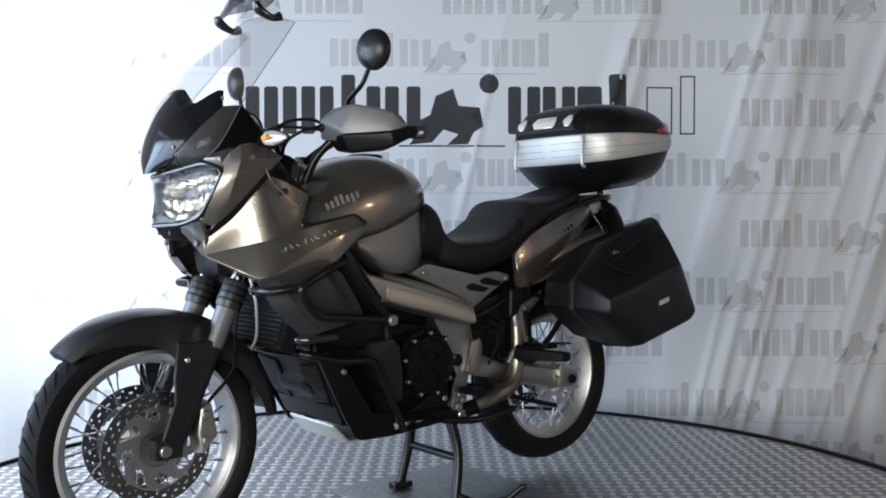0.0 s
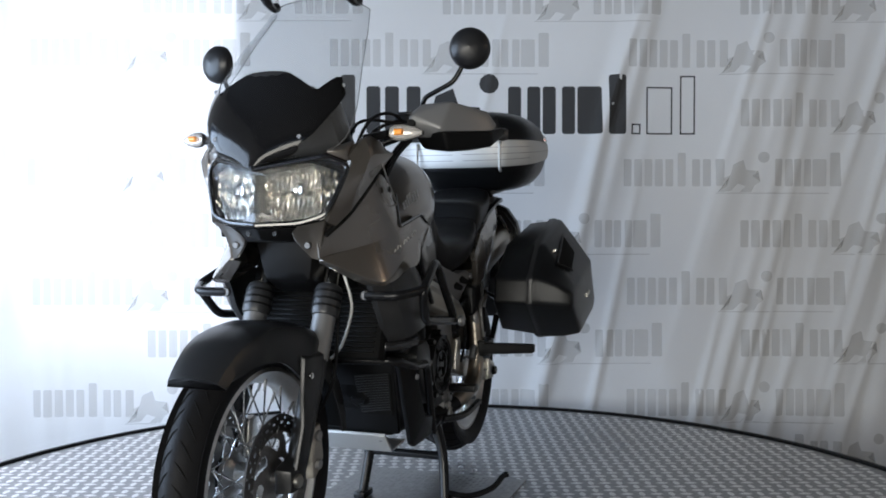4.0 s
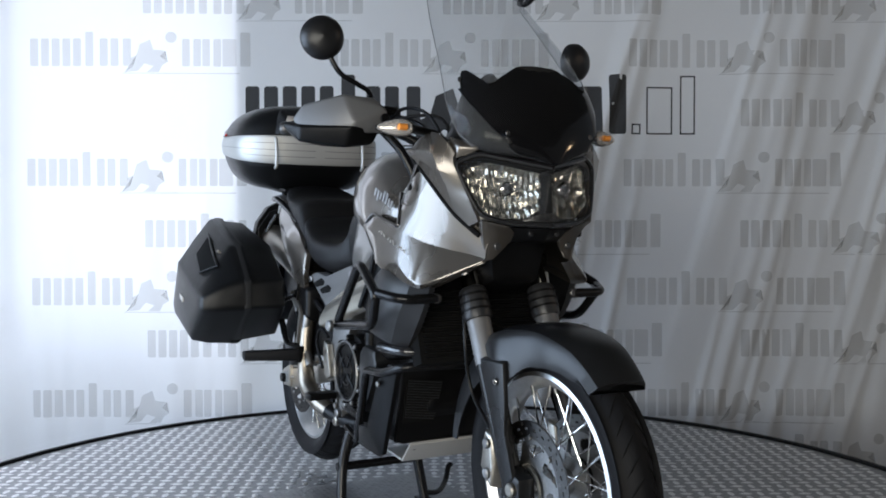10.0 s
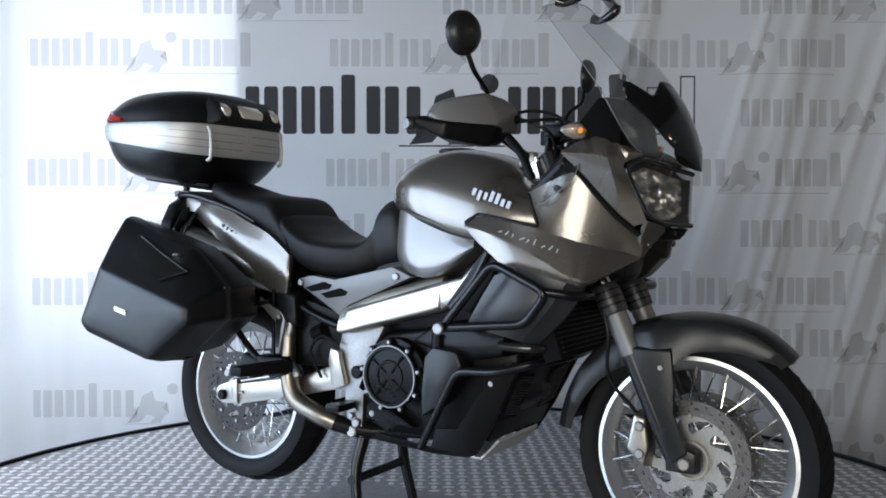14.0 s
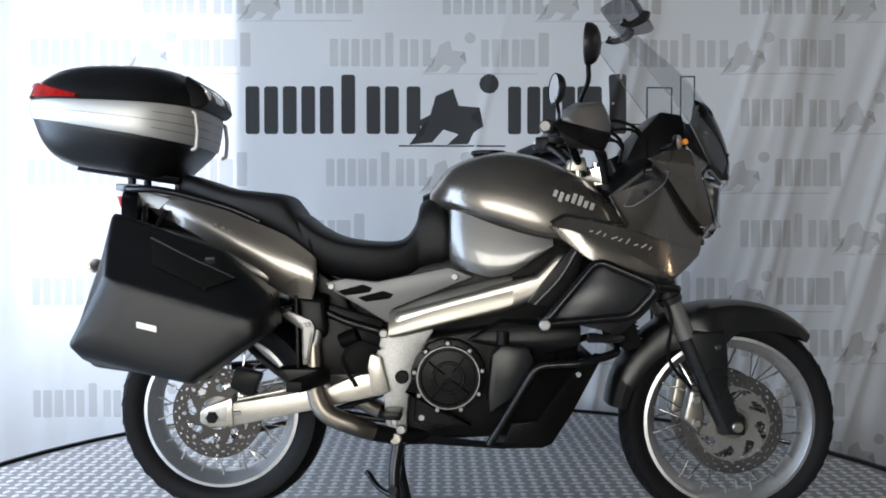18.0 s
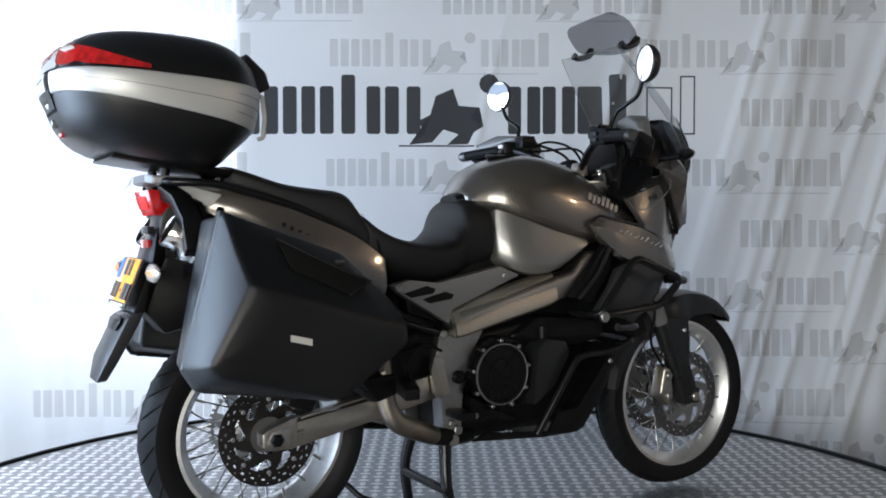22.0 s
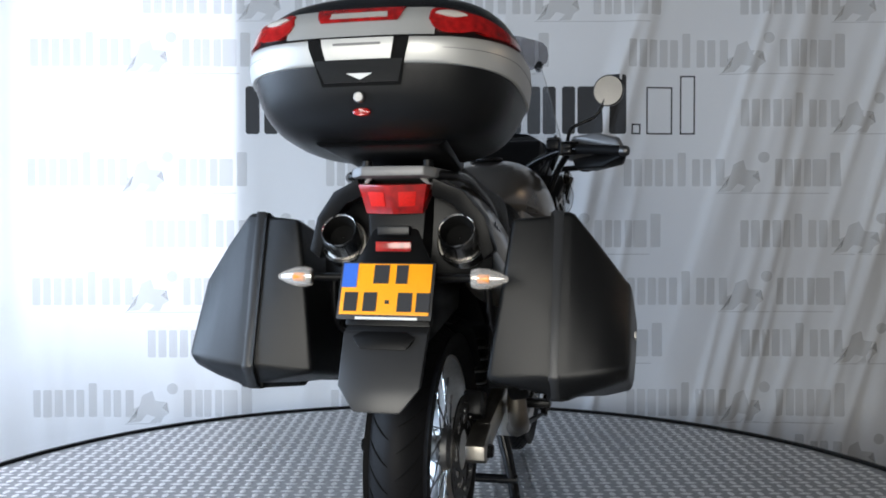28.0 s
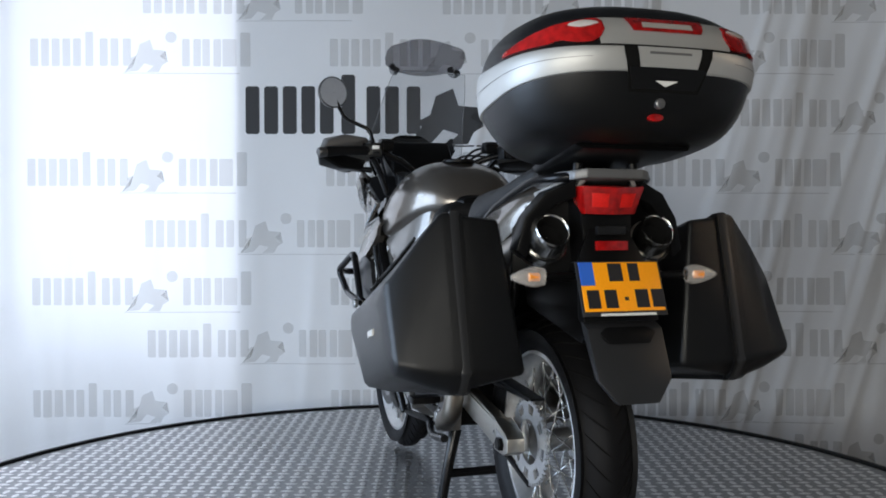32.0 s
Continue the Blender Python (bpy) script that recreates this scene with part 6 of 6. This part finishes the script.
# ---- luggage ----
for s in BOTH:
    shell = hull([(x, y * s, z) for x, y, z in (
        (-0.842, 0.35, 0.962), (-0.56, 0.35, 0.862), (-0.86, 0.25, 0.952), (-0.60, 0.22, 0.87), (-0.90, 0.35, 0.568), (-0.61, 0.35, 0.525), (-0.91, 0.20, 0.60), (-0.60, 0.20, 0.545),
        (-0.42, 0.22, 0.66), (-0.43, 0.22, 0.75), (-0.928, 0.35, 0.615), (-0.425, 0.35, 0.66), (-0.43, 0.35, 0.745))], 0.012, 3)
    pn = part("pannier", shell, CASEPL, BIKE, "black hard-shell side pannier")
    outline = [(y, rounded(o, r)) for y, r, o in (
        (0.335, 0.016, ((-0.848, 0.971), (-0.554, 0.871), (-0.422, 0.751), (-0.417, 0.659), (-0.609, 0.517), (-0.904, 0.560), (-0.937, 0.612))),
        (0.376, 0.016, ((-0.846, 0.969), (-0.553, 0.869), (-0.423, 0.751), (-0.418, 0.659), (-0.610, 0.518), (-0.902, 0.560), (-0.936, 0.613))),
        (0.386, 0.016, ((-0.843, 0.964), (-0.551, 0.864), (-0.424, 0.750), (-0.419, 0.659), (-0.612, 0.519), (-0.902, 0.568), (-0.935, 0.614))),
        (0.440, 0.015, ((-0.836, 0.895), (-0.533, 0.798), (-0.428, 0.732), (-0.424, 0.657), (-0.611, 0.522), (-0.902, 0.586), (-0.932, 0.622))),
        (0.497, 0.014, ((-0.822, 0.817), (-0.502, 0.724), (-0.436, 0.704), (-0.434, 0.654), (-0.606, 0.536), (-0.886, 0.606), (-0.916, 0.632))),
        (0.504, 0.013, ((-0.816, 0.810), (-0.499, 0.718), (-0.442, 0.700), (-0.440, 0.658), (-0.604, 0.544), (-0.880, 0.613), (-0.909, 0.637))),
        (0.508, 0.011, ((-0.802, 0.796), (-0.502, 0.709), (-0.457, 0.694), (-0.455, 0.664), (-0.602, 0.562), (-0.864, 0.628), (-0.891, 0.648))),
        (0.512, 0.006, ((-0.76, 0.760), (-0.53, 0.696), (-0.50, 0.686), (-0.50, 0.672), (-0.602, 0.612), (-0.81, 0.652), (-0.835, 0.668))))]
    lid = rings([[(x, y * s, z) for x, z in o] for y, o in outline])
    part("lid", lid, CASEPL, pn, "black pannier lid", 40)
    # A black sheet laid on the slope stands in for the recess's shade.
    part("grip_recess_shade", sheet([(-0.728, 0.414 * s, 0.903), (-0.712, 0.462 * s, 0.838), (-0.575, 0.478 * s, 0.776), (-0.505, 0.438 * s, 0.798)], [(0, 1, 2, 3)], 0.006, 0.002, (0, -s, -0.3)), GROOVE, pn, "hand grip recess, its shade drawn as a dark sheet")
    part("recess_lip", tube([(-0.730, 0.412 * s, 0.906), (-0.62, 0.425 * s, 0.852), (-0.503, 0.437 * s, 0.801), (-0.575, 0.480 * s, 0.775)], 0.004, 8, 1), CASEPL, pn)
    # Greyer plastic than the lid: light caught by the bevel, put into the colour.
    part("rim_band", prism([(-0.848, 0.971), (-0.554, 0.871), (-0.422, 0.751), (-0.417, 0.659), (-0.609, 0.517), (-0.904, 0.560), (-0.937, 0.612)], 0.338 * s, 0.364 * s, 0.006), SHROUD, pn, "raised rim of the lid")
    part("badge", sheet([(-0.735, 0.516 * s, 0.695), (-0.685, 0.516 * s, 0.683), (-0.685, 0.5155 * s, 0.668), (-0.735, 0.5155 * s, 0.68)], [(0, 1, 2, 3)], 0.004, 0.0, (0, -s, 0)), STICKER, pn, "small silver badge")
    part("latch", moved(box(-0.012, 0.012, -0.004, 0.004, -0.008, 0.008, 0.001), Matrix.Translation((-0.575, 0.412 * s, 0.846)) @ Matrix.Rotation(radians(-50 * s), 4, "X")), ALU, pn)
    for x in (-0.86, -0.62):
        part("pannier_foot", box(x - 0.03, x + 0.03, min(0.33 * s, 0.37 * s), max(0.33 * s, 0.37 * s), 0.525 if x > -0.7 else 0.555, 0.58, 0.006), BLACKPL, pn)
XC = -0.918
CASE_Z, CASE_SLOPE = [1.09, 1.215, 1.285, 1.39], [-0.137, -0.165, -0.04, -0.01]


def slanted(bm):
    """The case's levels are not flat: the lower ones drop towards the seat."""
    for v in bm.verts:
        v.co.z += float(np.interp(v.co.z, CASE_Z, CASE_SLOPE)) * (v.co.x - XC)
    return bm


def level(z, front, rear, half, e=3.0):
    return (z, (front + rear) / 2, (front - rear) / 2, half, e)


CASE_LOW = [level(1.093, -0.80, -1.05, 0.15), level(1.097, -0.785, -1.075, 0.19), level(1.115, -0.765, -1.115, 0.232), level(1.15, -0.735, -1.145, 0.262), level(1.19, -0.70, -1.162, 0.279), level(1.208, -0.69, -1.168, 0.283)]
CASE_BAND = [level(1.206, -0.688, -1.17, 0.286), level(1.211, -0.684, -1.173, 0.29), level(1.245, -0.674, -1.178, 0.294), level(1.279, -0.668, -1.178, 0.291), level(1.285, -0.67, -1.176, 0.286)]
CASE_LID = [level(1.282, -0.67, -1.176, 0.285), level(1.29, -0.672, -1.174, 0.282), level(1.335, -0.684, -1.16, 0.266, 2.9), level(1.376, -0.72, -1.118, 0.226, 2.8), level(1.398, -0.765, -1.07, 0.17, 2.6), level(1.407, -0.83, -1.0, 0.09, 2.4), level(1.4085, -0.90, -0.93, 0.014, 2.2)]
TC = part("top_case", slanted(stack_z(CASE_LOW, 3)), CASEPL, BIKE, "black top case with a silver band")
part("silver_band", slanted(stack_z(CASE_BAND, 2)), SILVERPL, TC, "silver painted band")
part("lid", slanted(stack_z(CASE_LID, 3)), CASEPL, TC, "black lid")
CASE_ALL = CASE_LOW[1:5] + CASE_BAND[1:4] + CASE_LID[1:4]
RING_Z = [r[0] for r in CASE_ALL]
RINGS = ([r[2] for r in CASE_ALL], [r[3] for r in CASE_ALL], [r[1] for r in CASE_ALL])


def case_patch(name, a0, a1, z0, z1, material, lift, label="", na=10, nz=4, taper=0.0, trim=0.0, span=None):
    """A piece laid on the case's shell between two angles and two heights."""
    bm = bmesh.new()
    rows = []
    for j in range(nz + 1):
        lo, hi = a0 + trim * j / nz, a1 - trim * j / nz
        row = []
        for i in range(na + 1):
            z = z0 + (z1 - z0) * (1 - taper * i / na) * j / nz
            if span:
                z = span[0](i / na) + (span[1](i / na) - span[0](i / na)) * j / nz
            hx, hy, xc = [float(np.interp(z, RING_Z, v)) for v in RINGS]
            a = radians(lo + (hi - lo) * i / na)
            c, s = math.cos(a), math.sin(a)
            row.append(bm.verts.new((xc + (hx + lift) * math.copysign(abs(c) ** (2 / 3), c), (hy + lift) * math.copysign(abs(s) ** (2 / 3), s), z)))
        rows.append(row)
    for j in range(nz):
        for i in range(na):
            bm.faces.new((rows[j][i], rows[j][i + 1], rows[j + 1][i + 1], rows[j + 1][i]))
    g = bmesh.ops.extrude_face_region(bm, geom=bm.faces[:])
    for e in g["geom"]:
        if isinstance(e, bmesh.types.BMVert):
            e.co.x, e.co.y = XC + (e.co.x - XC) * 0.97, e.co.y * 0.97
    return part(name, slanted(bm), material, TC, label)


# angles are those of the shell's outline: 180 is the rear
case_patch("rear_panel", 158, 202, 1.288, 1.352, SILVERPL, 0.0045, "silver centre panel", 12, 4, 0.0, -3)
case_patch("red_badge", 171.5, 188.5, 1.320, 1.353, REDLENS, 0.0075, "red badge with a plain pale bar", 8, 3, 0.0, -3.4)
case_patch("badge_bar", 174.5, 185.5, 1.328, 1.341, STICKER, 0.0095, "", 6, 1)
case_patch("panel_line", 158, 202, 1.2845, 1.2885, GROOVE, 0.004, "", 14, 1)


def lens_low(f):
    """Lower line of the red lens from its rounded inner end outwards."""
    return 1.322 - 0.030 * math.sqrt(max(0.0, 1 - max(0.0, 1 - f / 0.13) ** 2)) + 0.007 * math.exp(-((f - 0.36) / 0.09) ** 2) - 0.002 * f


def lens_high(f):
    return 1.322 + 0.030 * math.sqrt(max(0.0, 1 - max(0.0, 1 - f / 0.10) ** 2)) - 0.052 * f ** 1.4


for s in BOTH:
    case_patch("rear_lens", 180 - s * 20.5, 180 - s * 84, 0, 0, REDLENS, 0.008, "long red reflector lens", 44, 5, span=(lens_low, lens_high))
    case_patch("lens_highlight", 180 - s * 23.5, 180 - s * 40, 0, 0, CLEARLENS, 0.0115, "pale part of the lens", 14, 3, span=(lambda f: 1.335 - 0.007 * math.sin(math.pi * f) - 0.004 * f, lambda f: 1.335 + 0.010 * math.sin(math.pi * f) ** 0.6 - 0.004 * f))
    for z in (1.229, 1.246, 1.264):
        case_patch("band_line", 180 - s * (25 if z == 1.246 else 118), 180 - s * 179, z, z + 0.0014, COVER, 0.0006, "", 36, 1)
    x, y = -0.692, 0.172 * s
    part("clip", tube(bent([(x, y, 1.155), (x + 0.014, y, 1.16), (x + 0.018, y, 1.21), (x + 0.012, y, 1.262), (x - 0.002, y, 1.266)], 0.008), 0.006, 8, 1), SILVERPL, TC, "silver clip")
case_patch("name_field", 170.8, 189.2, 1.17, 1.284, GROOVE, 0.002, "black centre field", 8, 4, 0.0, -3)
case_patch("centre_flap", 171.8, 188.2, 1.176, 1.212, CASEPL, 0.003, "black latch flap", 8, 3, 0.0, -1.5)
case_patch("name_plate", 174, 186, 1.212, 1.283, SILVERPL, 0.0045, "silver name plate with a plain bar", 8, 3, 0.0, -1.2)
case_patch("name_bar", 176.3, 183.7, 1.256, 1.265, COVER, 0.0055, "", 4, 1)
case_patch("arrow_mark", 179.99, 180.01, 1.180, 1.190, WHITEINK, 0.0045, "", 2, 1, 0.0, -1.6)
part("lock", disc(0, 0, 0, 0.011, 0.016, 24), ALUD, TC, "round key lock").matrix_basis = Matrix.Translation((-1.147, 0.006, 1.186)) @ Matrix.Rotation(radians(90), 4, "Z")
part("release_button", moved(disc(0, 0, 0, 0.009, 0.016, 20), Matrix.Translation((-1.128, 0.006, 1.159)) @ Matrix.Rotation(radians(90), 4, "Z") @ Matrix.Diagonal((2.0, 1, 0.9, 1))), REDLENS, TC, "red release button")
part("backrest_pad", hull([(-0.675, -0.17, 1.275), (-0.675, 0.17, 1.275), (-0.66, -0.14, 1.335), (-0.66, 0.14, 1.335), (-0.715, -0.15, 1.378), (-0.715, 0.15, 1.378), (-0.648, -0.15, 1.29), (-0.648, 0.15, 1.29), (-0.72, -0.18, 1.28), (-0.72, 0.18, 1.28)], 0.012, 3), SEATM, TC, "black backrest pad with pale inserts")
for y0, y1 in ((-0.055, 0.055), (-0.135, -0.10), (0.10, 0.135)):
    part("pale_insert", hull([(-0.6465, y0 + 0.01, 1.305), (-0.6465, y1 - 0.01, 1.305), (-0.6545, y0 - 0.006, 1.33), (-0.6545, y1 + 0.006, 1.33), (-0.665, y0, 1.30), (-0.665, y1, 1.30), (-0.682, y0, 1.353), (-0.682, y1, 1.353), (-0.69, y0, 1.34), (-0.69, y1, 1.34)], 0.007), CLEARLENS, TC, "pale reflective insert")
part("case_base", hull([(-1.045, -0.13, 1.10), (-1.045, 0.13, 1.10), (-1.03, -0.15, 1.115), (-1.03, 0.15, 1.115), (-0.75, -0.11, 1.058), (-0.75, 0.11, 1.058), (-0.74, -0.12, 1.08), (-0.74, 0.12, 1.08)], 0.008), BLACKPL, BIKE, "black case mounting plate")
for x in (-0.90, -0.76):
    for s in BOTH:
        part("rack_spacer", rod((x, 0.07 * s, 1.03), (x, 0.07 * s, 1.08), 0.012, 12), BLACKPL, BIKE)


# ---- movement ----
def motions():
    turn, bike = [], []
    for k in range(0, 17):
        t = 2.0 * k
        m = Matrix.Rotation(radians(START + RATE * t), 4, "Z")
        turn.append((t, m))
        bike.append((t, m @ Matrix.Translation((0, AXIS_OFF, 0))))
    walk(TURN, turn)
    walk(BIKE, bike)


motions()
